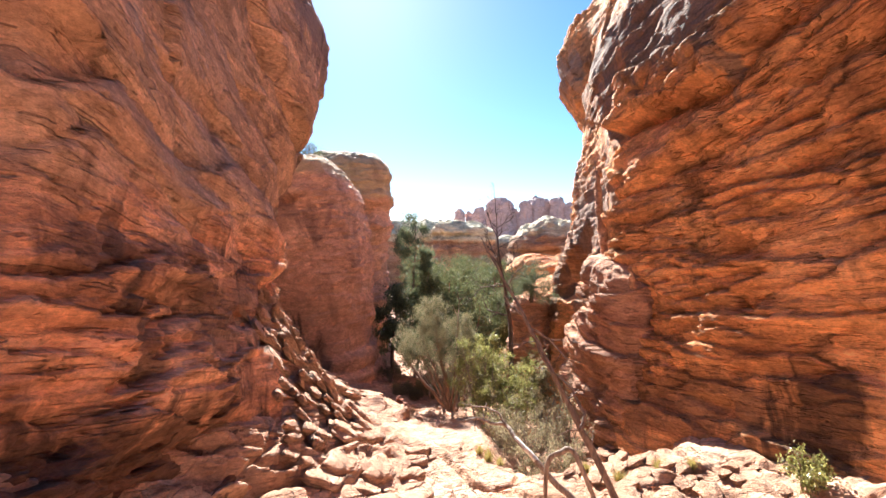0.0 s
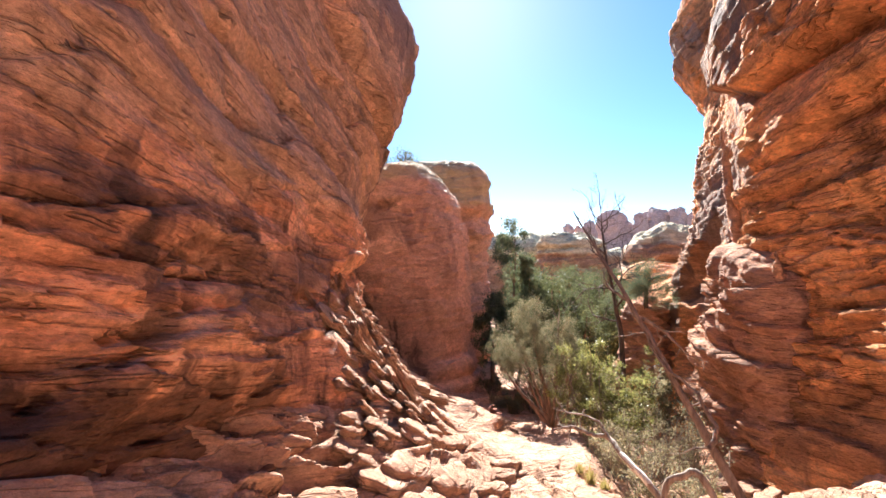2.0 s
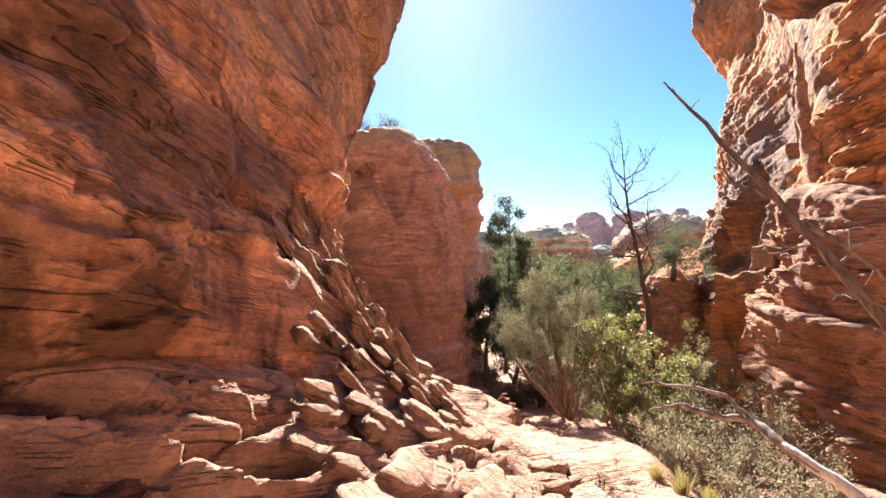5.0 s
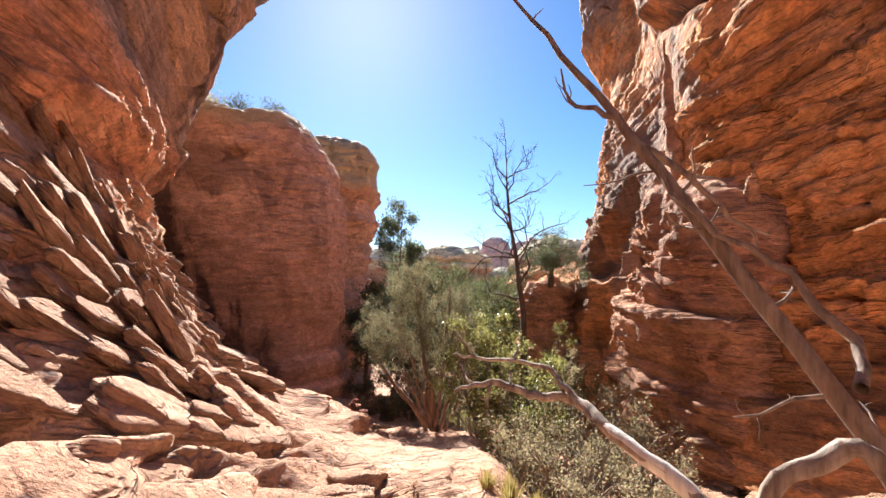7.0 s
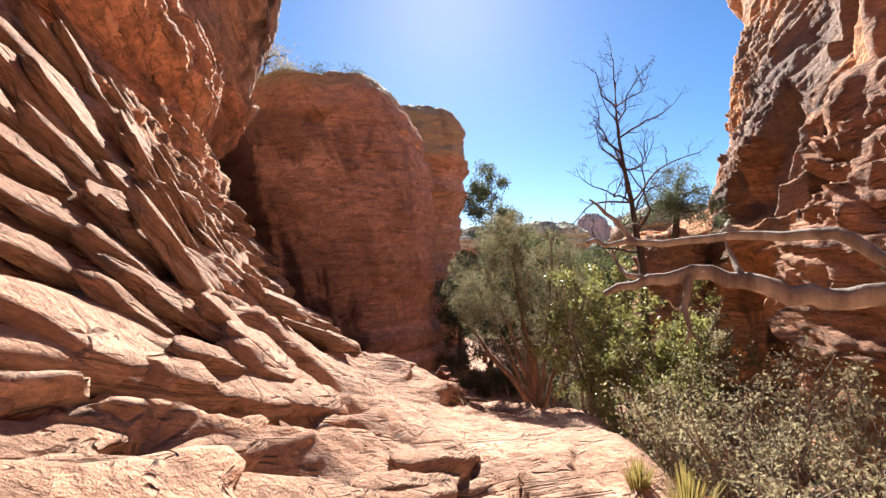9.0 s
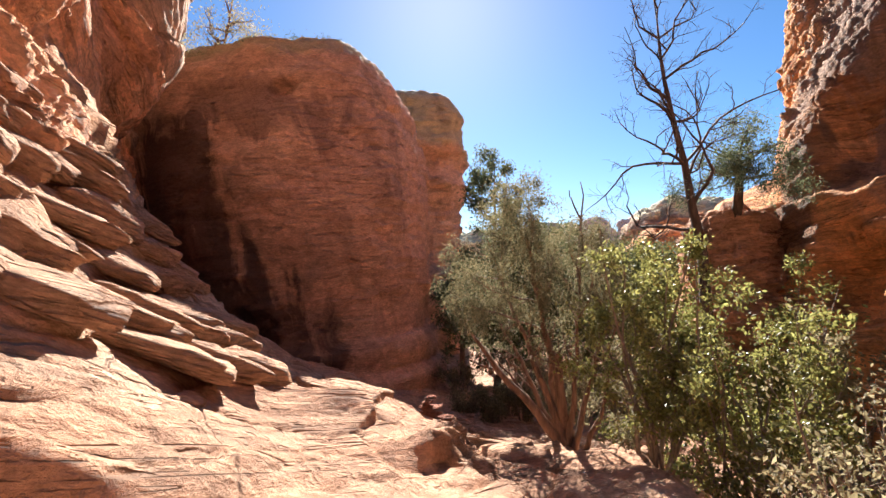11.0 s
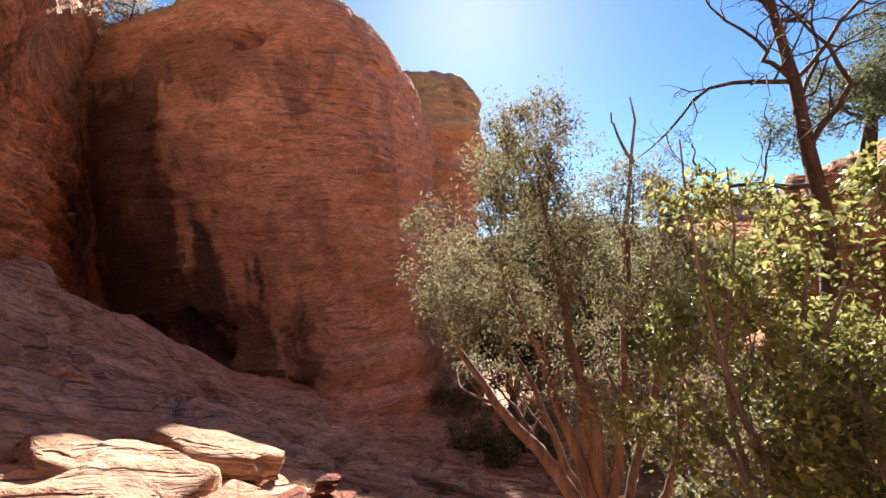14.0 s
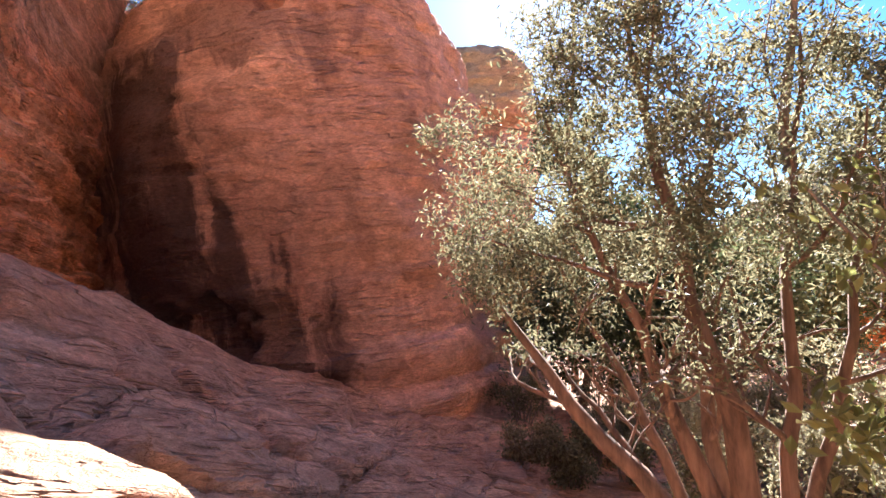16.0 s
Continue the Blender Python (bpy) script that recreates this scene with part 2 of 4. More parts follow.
    # ragged dark marks along a line: varnish stains, and shade painted into the colour
    for start, end, width, stain_shade_col, depth in stains_and_shade:
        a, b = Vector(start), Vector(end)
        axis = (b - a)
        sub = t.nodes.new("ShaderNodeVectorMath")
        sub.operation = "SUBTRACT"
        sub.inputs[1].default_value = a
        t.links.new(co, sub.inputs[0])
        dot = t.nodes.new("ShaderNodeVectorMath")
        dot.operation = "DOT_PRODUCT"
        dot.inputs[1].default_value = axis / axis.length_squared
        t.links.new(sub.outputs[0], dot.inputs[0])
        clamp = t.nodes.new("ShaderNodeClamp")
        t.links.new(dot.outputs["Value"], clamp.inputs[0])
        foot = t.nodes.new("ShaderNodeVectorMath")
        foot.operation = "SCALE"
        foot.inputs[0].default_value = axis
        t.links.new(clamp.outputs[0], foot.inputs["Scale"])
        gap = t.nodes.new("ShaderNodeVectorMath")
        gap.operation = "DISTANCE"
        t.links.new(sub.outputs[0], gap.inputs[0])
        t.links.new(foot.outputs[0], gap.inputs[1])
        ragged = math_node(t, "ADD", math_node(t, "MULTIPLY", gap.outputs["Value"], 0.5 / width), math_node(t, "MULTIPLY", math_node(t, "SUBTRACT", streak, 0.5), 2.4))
        col = mix_node(t, math_node(t, "MULTIPLY", ramp_node(t, ragged, [(0.35, (1.0,)), (0.62, (0.0,))]), depth), col, stain_shade_col)
    v = math_node(t, "MULTIPLY", ramp_node(t, streak, [(0.5, (0.0,)), (0.64, (1.0,))]), ramp_node(t, blot, [(0.42, (0.0,)), (0.58, (1.0,))]))
    col = mix_node(t, math_node(t, "MULTIPLY", v, varnish), col, varnish_col)
    speck = noise_node(t, co, 13.0, 6, 0.7, (1, 1, 2.2), turn)
    col = mix_node(t, 0.6, col, ramp_node(t, speck, [(0.36, (0.74,)), (0.5, (1.16,)), (0.64, (1.5,))]), "MULTIPLY")
    col = mix_node(t, 0.35, col, ramp_node(t, grain, [(0.3, (0.6,)), (0.7, (1.15,))]), "MULTIPLY")
    t.links.new(col, bsdf.inputs["Base Color"])
    bsdf.inputs["Roughness"].default_value = 0.88
    bsdf.inputs["Specular IOR Level"].default_value = 0.25
    mid_n = noise_node(t, co, 9.0, 6, 0.65, (1, 1, 2.2), turn)
    hgt = math_node(t, "ADD", math_node(t, "ADD", math_node(t, "ADD", math_node(t, "MULTIPLY", chip_h, 1.5 * chips), math_node(t, "MULTIPLY", mid_n, 0.6)), math_node(t, "MULTIPLY", mottle, 1.1)), math_node(t, "ADD", math_node(t, "MULTIPLY", grain, 0.12), math_node(t, "ADD", math_node(t, "MULTIPLY", thin, 0.5 * lined), math_node(t, "MULTIPLY", lamina, min(0.55, 0.9 * lined)))))
    bp = t.nodes.new("ShaderNodeBump")
    bp.inputs["Strength"].default_value, bp.inputs["Distance"].default_value = bump, 0.08
    t.links.new(math_node(t, "SUBTRACT", hgt, math_node(t, "MULTIPLY", crack_h, 0.9)), bp.inputs["Height"])
    t.links.new(bp.outputs[0], bsdf.inputs["Normal"])
    return m


def bark(name, dark, light, scale=14.0):
    m, t, bsdf = nodes_of(name)
    co = t.nodes.new("ShaderNodeTexCoord").outputs["Object"]
    fib = noise_node(t, co, scale, 6, 0.65, (1, 1, 0.12))
    t.links.new(ramp_node(t, fib, [(0.35, dark), (0.68, light)]), bsdf.inputs["Base Color"])
    bsdf.inputs["Roughness"].default_value = 0.85
    bp = t.nodes.new("ShaderNodeBump")
    bp.inputs["Strength"].default_value, bp.inputs["Distance"].default_value = 0.7, 0.02
    t.links.new(fib, bp.inputs["Height"])
    t.links.new(bp.outputs[0], bsdf.inputs["Normal"])
    return m


def leaf_material(name, dark, light, through_light=0.35, rough=0.6, gloss=0.25):
    m, t, bsdf = nodes_of(name)
    geo = t.nodes.new("ShaderNodeNewGeometry")
    col = ramp_node(t, geo.outputs["Random Per Island"], [(0.0, dark), (0.6, tuple((a + b) / 2 for a, b in zip(dark, light))), (1.0, light)])
    t.links.new(col, bsdf.inputs["Base Color"])
    bsdf.inputs["Roughness"].default_value = rough
    bsdf.inputs["Specular IOR Level"].default_value = gloss
    tr = t.nodes.new("ShaderNodeBsdfTranslucent")
    t.links.new(col, tr.inputs[0])
    mx = t.nodes.new("ShaderNodeMixShader")
    mx.inputs[0].default_value = through_light
    t.links.new(bsdf.outputs[0], mx.inputs[1])
    t.links.new(tr.outputs[0], mx.inputs[2])
    t.links.new(mx.outputs[0], t.nodes["Material Output"].inputs[0])
    return m


# cap here: pinker upper wall, with bounced ground light put into its colour
ROCK_L = sandstone("red_sandstone_cliff", (0.47, 0.195, 0.105), (0.76, 0.355, 0.195), (0.84, 0.475, 0.295), 0.7, (12, 6, 0), lined=0.32, chips=1.0, cap=(2.0, (0.80, 0.48, 0.31)), stains_and_shade=[((-3.12, 4.3, 1.3), (-2.9, 4.5, 0.1), 0.26, (0.07, 0.04, 0.032), 0.7), ((-3.1, 4.8, 1.1), (-3.0, 4.9, 0.3), 0.2, (0.07, 0.04, 0.032), 0.6), ((-3.1, 3.9, 1.45), (-3.3, 6.0, 1.15), 0.4, (0.09, 0.05, 0.04), 0.7), ((-3.1, 6.0, 0.6), (-3.6, 8.8, 0.9), 0.45, (0.07, 0.04, 0.03), 0.6),
                                # first entry: varnish and painted shadow along the wall's foot, below the brow
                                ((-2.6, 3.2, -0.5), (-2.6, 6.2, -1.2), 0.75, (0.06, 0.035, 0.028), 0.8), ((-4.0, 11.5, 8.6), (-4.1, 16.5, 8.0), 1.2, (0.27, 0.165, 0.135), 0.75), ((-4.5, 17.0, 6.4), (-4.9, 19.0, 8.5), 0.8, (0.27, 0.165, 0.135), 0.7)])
# entries at y 15.8 and 18.5 paint the alcoves' shade; grey ones are staining
ROCK_R = sandstone("orange_sandstone_cliff", (0.47, 0.185, 0.075), (0.77, 0.345, 0.14), (0.85, 0.46, 0.225), 0.6, (9, -5, 0), lined=0.3, cracks=0.5, chips=1.0, stains_and_shade=[((5.2, 8.5, 6.3), (5.3, 17.0, 7.6), 1.2, (0.2, 0.14, 0.115), 0.85), ((5.6, 20.5, 9.5), (5.6, 23.5, 9.8), 1.0, (0.27, 0.2, 0.17), 0.75), ((5.4, 15.2, 3.8), (5.8, 20.0, 2.2), 1.5, (0.31, 0.205, 0.155), 0.8), ((5.8, 21.0, 5.0), (5.6, 17.5, 0.0), 1.0, (0.33, 0.21, 0.155), 0.7), ((5.3, 8.8, -1.5), (4.8, 12.0, -2.3), 0.6, (0.14, 0.075, 0.05), 0.6), ((5.4, 15.8, 1.0), (5.0, 16.2, -2.5), 0.7, (0.05, 0.03, 0.025), 0.85),
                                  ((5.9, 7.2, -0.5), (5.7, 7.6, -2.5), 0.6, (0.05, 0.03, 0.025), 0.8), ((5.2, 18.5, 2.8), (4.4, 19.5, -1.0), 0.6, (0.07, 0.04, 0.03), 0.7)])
# first two dark entries: varnish plus painted shade of the hollow beside the cliff
ROCK_D = sandstone("dome_sandstone", (0.58, 0.32, 0.215), (0.79, 0.46, 0.305), (0.86, 0.56, 0.39), 0.3, (0, 5, 0), cap=(5.2, (0.57, 0.42, 0.25)), bands=0.3, lined=0.04, cracks=0.1, chips=0.3, stains_and_shade=[((-10.5, 21.1, 1.8), (-9.1, 21.0, -1.8), 1.6, (0.085, 0.05, 0.042), 0.85), ((-9.1, 21.0, -1.8), (-5.8, 20.8, -4.8), 1.15, (0.085, 0.05, 0.042), 0.85), ((-9.5, 21.2, 3.6), (-4.6, 21.8, 2.9), 0.9, (0.24, 0.135, 0.11), 0.65)])
ROCK_P = sandstone("pale_pitted_sandstone", (0.38, 0.18, 0.105), (0.62, 0.335, 0.2), (0.74, 0.45, 0.3), 0.4, (0, 0, 0), bands=0.5, lined=0.2, cracks=0.3)
ROCK_G = sandstone("slickrock", (0.39, 0.195, 0.115), (0.54, 0.307, 0.195), (0.66, 0.43, 0.3), 0.25, (22, 12, 0), lined=0.15, joints=1.1, cracks=0.4, chips=0.6)
ROCK_F = sandstone("pale_cap_sandstone", (0.30, 0.15, 0.09), (0.42, 0.24, 0.14), (0.5, 0.34, 0.2), 0.5, cap=(3.0, (0.78, 0.68, 0.46)))
# base colours lightened and greyed to carry the distance haze
ROCK_S = sandstone("haze_tinted_sandstone", (0.42, 0.29, 0.26), (0.55, 0.40, 0.36), (0.62, 0.47, 0.43), 0.1)
WOOD_GREY = bark("weathered_dead_wood", (0.14, 0.095, 0.07), (0.40, 0.32, 0.25))
WOOD_WHITE = bark("bleached_wood", (0.45, 0.41, 0.36), (0.74, 0.70, 0.63))
WOOD_BROWN = bark("brown_dead_wood", (0.10, 0.062, 0.045), (0.30, 0.21, 0.155))
WOOD_DARK = bark("dark_dead_wood", (0.05, 0.03, 0.022), (0.16, 0.10, 0.07))
WOOD_JUN = bark("juniper_bark", (0.10, 0.055, 0.035), (0.30, 0.17, 0.11))
TWIG = bark("twig_bark", (0.16, 0.11, 0.08), (0.36, 0.28, 0.21), 30)
LEAF_JUN = leaf_material("juniper_foliage", (0.13, 0.118, 0.064), (0.335, 0.29, 0.16), 0.55)
LEAF_OAK = leaf_material("oak_leaves", (0.14, 0.14, 0.04), (0.39, 0.37, 0.125), 0.58, 0.36, 0.6)
LEAF_GREY = leaf_material("grey_shrub_leaves", (0.21, 0.175, 0.095), (0.45, 0.385, 0.23), 0.5)
LEAF_GREEN = leaf_material("valley_juniper_foliage", (0.06, 0.075, 0.03), (0.19, 0.20, 0.09), 0.4)
LEAF_PINE = leaf_material("pine_needles", (0.09, 0.11, 0.06), (0.24, 0.26, 0.14), 0.45)
LEAF_STRAW = leaf_material("dry_grass", (0.30, 0.24, 0.07), (0.50, 0.42, 0.16), 0.4)


# ---- ground ----
FLOOR = [(-40, 9), (-20, 5), (-8, 2.6), (-3, 1.0), (0, 0), (2, -0.9), (4, -1.8), (5, -2.15), (6, -2.45), (8, -2.72), (10, -3.0), (12, -3.25), (14, -3.8), (16, -4.2),
         (18.5, -4.9), (22, -5.5), (30, -6.0), (60, -5.0), (110, -4.0), (4000, 0)]
STEEP = [(-40, 0.2), (0, 0.2), (5, 0.24), (7, 0.34), (9, 0.37), (13, 0.17), (15, 0.11), (16, 0.11), (18, 0.09), (20, 0.07), (26, 0.04), (40, 0.01), (4000, 0.0)]


def ground_height(x, y):
    """Height of the bare valley floor at x, y (arrays)."""
    f = spline(FLOOR, y)[..., 0]
    k = spline(STEEP, y)[..., 0]
    left = np.clip(-x - 0.3, 0, 5.5)
    right = np.clip(x - 1.2, 0, 5)
    z = f + k * left ** 1.8 + 0.26 * np.clip(left - 3, 0, 2.2) ** 2 * smooth(9.5, 12.5, y) * smooth(15.8, 14.2, y) + 0.38 * smooth(-0.9, -1.25, x) * smooth(15.9, 15.4, y) * smooth(12.6, 14.2, y) + 0.06 * right ** 1.6 * (y < 400)
    z = z - 0.8 * smooth(0.9, 2.0, x) * smooth(5.4, 4.2, x) * smooth(8.9, 10.2, y) * smooth(19, 16, y)
    return z


def saw(v):
    """A rounded saw: rises over most of each unit, then falls back over the rest."""
    f = v - np.floor(v)
    return np.where(f < 0.68, smooth(-0.25, 0.68, f), 1 - (1 - smooth(-0.25, 0.68, np.zeros(1))[0]) * smooth(0.68, 1.0, f))


def slab_relief(p, seed=60):
    bed = bed_frame(-0.22, -0.4)
    q = p @ bed
    b = q[..., 2] + 0.25 * fbm(q * 0.5, 3, seed)
    big = plates(p, bed, (1.0, 2.0, 0.3), seed + 1, 0.08, 0.10, 0.09, 0.04)
    small = plates(p, bed, (0.45, 0.9, 0.12), seed + 11, 0.02, 0.03, 0.02, 0.05)
    x, y = p[..., 0], p[..., 1]
    lay = b / 0.3 + 0.7 * value_noise(np.stack((q[..., 0] * 0.5, q[..., 1] * 0.35, b * 0.8), axis=-1), seed + 3)
    tooth = saw(lay) - 0.45
    reach = 0.06 + 0.28 * smooth(-0.35, 0.5, value_noise(np.stack((q[..., 0] * 0.6, q[..., 1] * 0.45, np.floor(lay) * 3.7), axis=-1), seed + 4)) * smooth(1.2, -1.6, x)
    lay2 = b / 0.1 + 0.5 * value_noise(q * np.array((0.9, 0.6, 1.0)), seed + 8)
    tooth2 = saw(lay2) - 0.5
    calm = 1 - 0.75 * smooth(10.6, 11.4, y) * smooth(14.2, 13.2, y) * smooth(-2.9, -2.4, x)
    return (big + small + reach * tooth) * calm + 0.04 * fbm(p * 0.7, 3, seed + 5) + 0.03 * tooth2 * calm * smooth(-0.3, 0.4, fbm(p * 0.6, 2, seed + 9)) + 0.006 * fbm(p * 9, 2, seed + 6)


def graded(a, b, fine_a, fine_b, fine, coarse):
    """Positions from a to b, spaced `fine` inside fine_a..fine_b and growing outside."""
    mid = list(np.arange(fine_a, fine_b, fine))
    up, step = fine_b, fine
    while up < b:
        mid.append(up)
        step = min(step * 1.13, coarse * max(1, abs(up) / 20))
        up += step
    mid.append(b)
    down, step, low = fine_a, fine, []
    while down > a:
        step = min(step * 1.13, coarse * max(1, abs(down) / 20))
        down -= step
        low.append(max(down, a))
    return np.array(low[::-1] + mid)


gx = graded(-2500, 2500, -5.0, 4.8, 0.036, 2.0)
gx = np.unique(np.concatenate((gx, np.arange(-4.0, -1.1, 0.016))))
gx = gx[np.concatenate(([True], np.diff(gx) > 0.009))]
gy = graded(-300, 3500, 4.0, 20.0, 0.038, 2.0)
GX, GY = np.meshgrid(gx, gy, indexing="ij")
GZ = ground_height(GX, GY)
gp = np.stack((GX, GY, GZ), axis=-1)
near = smooth(60, 25, np.abs(GY - 5)) * smooth(30, 12, np.abs(GX))
gn = grid_normals(gp)
gp = gp + gn * (slab_relief(gp) * near)[..., None]
ground = tagged(grid_object("ground", gp, ROCK_G), "bare pinkish slickrock ledges stepping down a desert gully", "ground", kind="structure")


# ---- cliffs ----
def loft_wall(name, stations, material, seed, bed, ny, nz, flip, dents=(), brows=(), **relief):
    """A cliff whose cross-sections are given: rows (y, [(x, z), ...])."""
    ys = np.array([s[0] for s in stations], dtype=float)
    y = spline([(0, ys[0]), (0.12, ys[1]), (0.86, ys[-2]), (1, ys[-1])], np.linspace(0, 1, ny))[:, 0]
    v = np.linspace(0, 1, nz)
    cols = []
    for _, pts in stations:
        pts = np.asarray(pts, dtype=float)
        d = np.concatenate(([0], np.cumsum(np.linalg.norm(np.diff(pts, axis=0), axis=1))))
        cols.append(spline(np.column_stack((d / d[-1], pts)), v))
    cols = np.array(cols)
    xz = spline(np.column_stack((ys, cols.reshape(len(ys), -1))), y).reshape(ny, nz, 2)
    p = np.stack((xz[..., 0], np.repeat(y[:, None], nz, 1), xz[..., 1]), axis=-1)
    n = grid_normals(p) * (-1 if flip else 1)
    rel = rock_relief(p, seed, bed, **relief)
    wob = 0.35 * fbm(p * 0.7, 3, seed + 70)
    for dy, dz, ry, rz, depth in dents:
        d = np.sqrt(((p[..., 1] - dy) / ry) ** 2 + ((p[..., 2] - dz) / rz) ** 2) + wob
        rel = rel - depth * smooth(1.1, 0.55, d)
    for line, depth, reach in brows:
        ly, lz = np.array(line).T
        above = p[..., 2] - np.interp(p[..., 1], ly, lz) + 0.25 * wob
        ends = smooth(ly[0] - 0.2, ly[0] + 1.2, p[..., 1]) * smooth(ly[-1] + 0.2, ly[-1] - 1.2, p[..., 1])
        rel = rel + ends * depth * (smooth(-0.04, 0.3, above) * smooth(reach * 1.6, reach * 0.6, above) - 0.45 * np.exp(-((above + 0.12) / 0.13) ** 2))
    p = p + n * rel[..., None]
    out = np.array((10.0 if flip else -10.0, 0, 0))
    plateau = [p[:, -1] + out * f + np.array((0, 0, 0.5 * f)) for f in (0.1, 0.3, 0.6, 1.0)]
    p = np.concatenate((p, np.stack(plateau + [plateau[-1] - np.array((0, 0, 8.0)), plateau[-1] - np.array((0, 0, 22.0))], axis=1)), axis=1)
    return grid_object(name, p, material, flip)


LEFT = [
    (-9, [(-5.0, 2), (-4.6, 4), (-4.8, 7), (-5.5, 10), (-9, 13)]),
    (1, [(-2.7, -1.4), (-3.1, 0.6), (-3.3, 2.5), (-3.5, 5), (-4.0, 8), (-7, 12)]),
    (4.5, [(-2.1, -2.1), (-2.7, -0.6), (-3.05, 1.0), (-3.3, 3.5), (-3.8, 7.5), (-6.5, 12)]),
    (6.2, [(-2.2, -2.3), (-2.85, -0.7), (-3.3, 1.0), (-3.7, 3.4), (-3.8, 7.5), (-6.0, 12)]),
    (8, [(-2.35, -2.3), (-2.85, -0.4), (-3.4, 1.2), (-4.0, 3.4), (-3.9, 7.5), (-5.5, 12)]),
    (11, [(-3.5, -2.5), (-4.15, 1.0), (-4.4, 3.5), (-4.2, 5.0), (-4.1, 7.0), (-4.3, 9), (-5.4, 12)]),
    (14.2, [(-4.9, -2.6), (-5.6, 0.2), (-5.5, 2.2), (-4.9, 3.5), (-4.35, 4.6), (-4.0, 6.2), (-4.2, 9), (-5.4, 12)]),
    (16.5, [(-8.6, -3.2), (-8.2, 0.2), (-6.7, 1.5), (-6.25, 2.5), (-5.7, 4.5), (-4.6, 5.8), (-4.2, 8.2), (-4.5, 9.6), (-6.0, 12)]),
    (19, [(-9.8, -3.0), (-9.8, 0.6), (-9.6, 3.2), (-9.0, 5.0), (-7.2, 6.7), (-5.5, 8.0), (-4.9, 9.6), (-6.2, 12)]),
    (21.8, [(-12, -2.8), (-12, 0.6), (-12, 3.0), (-12, 5.5), (-11.8, 7.6), (-10.0, 9.6), (-8.5, 10.6), (-9.0, 12)]),
]
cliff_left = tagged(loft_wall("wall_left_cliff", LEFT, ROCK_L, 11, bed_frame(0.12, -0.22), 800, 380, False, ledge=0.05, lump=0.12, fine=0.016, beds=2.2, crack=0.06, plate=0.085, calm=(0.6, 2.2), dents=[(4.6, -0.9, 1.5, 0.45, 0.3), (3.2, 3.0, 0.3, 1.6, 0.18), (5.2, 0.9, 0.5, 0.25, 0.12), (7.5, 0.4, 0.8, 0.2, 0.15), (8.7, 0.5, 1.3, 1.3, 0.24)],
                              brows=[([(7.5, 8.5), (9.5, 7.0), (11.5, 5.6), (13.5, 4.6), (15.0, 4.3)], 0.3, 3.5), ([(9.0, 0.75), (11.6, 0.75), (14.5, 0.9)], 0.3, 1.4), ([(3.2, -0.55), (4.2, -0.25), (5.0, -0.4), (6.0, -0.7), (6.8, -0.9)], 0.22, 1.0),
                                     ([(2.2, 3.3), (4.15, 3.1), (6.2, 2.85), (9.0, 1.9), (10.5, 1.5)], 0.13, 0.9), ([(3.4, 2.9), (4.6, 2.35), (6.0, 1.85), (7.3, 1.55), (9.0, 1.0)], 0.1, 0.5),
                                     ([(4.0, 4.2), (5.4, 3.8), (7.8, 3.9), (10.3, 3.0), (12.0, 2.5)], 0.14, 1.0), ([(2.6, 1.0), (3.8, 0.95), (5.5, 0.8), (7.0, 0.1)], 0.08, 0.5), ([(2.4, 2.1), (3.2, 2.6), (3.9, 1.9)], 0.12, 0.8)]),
                    "overhanging red sandstone cliff with dark desert varnish streaks and shade painted at its foot", "cliff", kind="structure")
RIGHT = [
    (-9, [(8.0, 1), (8.4, 4), (8.2, 7), (9, 10), (12, 13)]),
    (3, [(6.3, -2.4), (6.7, 1.0), (6.4, 4.5), (6.5, 8), (9, 12)]),
    (8, [(5.6, -3.2), (6.0, 0.5), (5.7, 3.5), (5.6, 6.5), (7.5, 11)]),
    (11, [(4.5, -3.4), (5.4, 0.2), (5.4, 3.0), (5.2, 6.5), (7.0, 11)]),
    (13.5, [(4.3, -3.8), (4.8, -0.5), (4.9, 3.0), (5.0, 6.8), (6.5, 11)]),
    (15.5, [(4.6, -4.4), (5.3, -1.0), (5.6, 3.0), (5.5, 6.8), (6.6, 11)]),
    (17.2, [(4.1, -5.0), (4.9, -1.2), (5.5, 1.5), (6.0, 3.5), (6.1, 5.6), (5.8, 7.2), (5.9, 9), (7.0, 12)]),
    (19.5, [(4.0, -5.4), (4.6, -1.0), (5.0, 1.1), (5.6, 2.2), (6.1, 4.6), (6.6, 7.0), (6.3, 8.6), (6.2, 10.4), (7.2, 13)]),
    (22.5, [(5.6, -6.0), (5.8, -1.0), (6.0, 2.0), (6.4, 5.0), (6.8, 7.9), (6.1, 8.9), (5.6, 10), (5.8, 11.6), (7.4, 13.5)]),
    (30, [(10.6, -6.0), (11.2, -1.0), (12.6, 2.0), (13.6, 4.0), (16.0, 4.5)]),
]
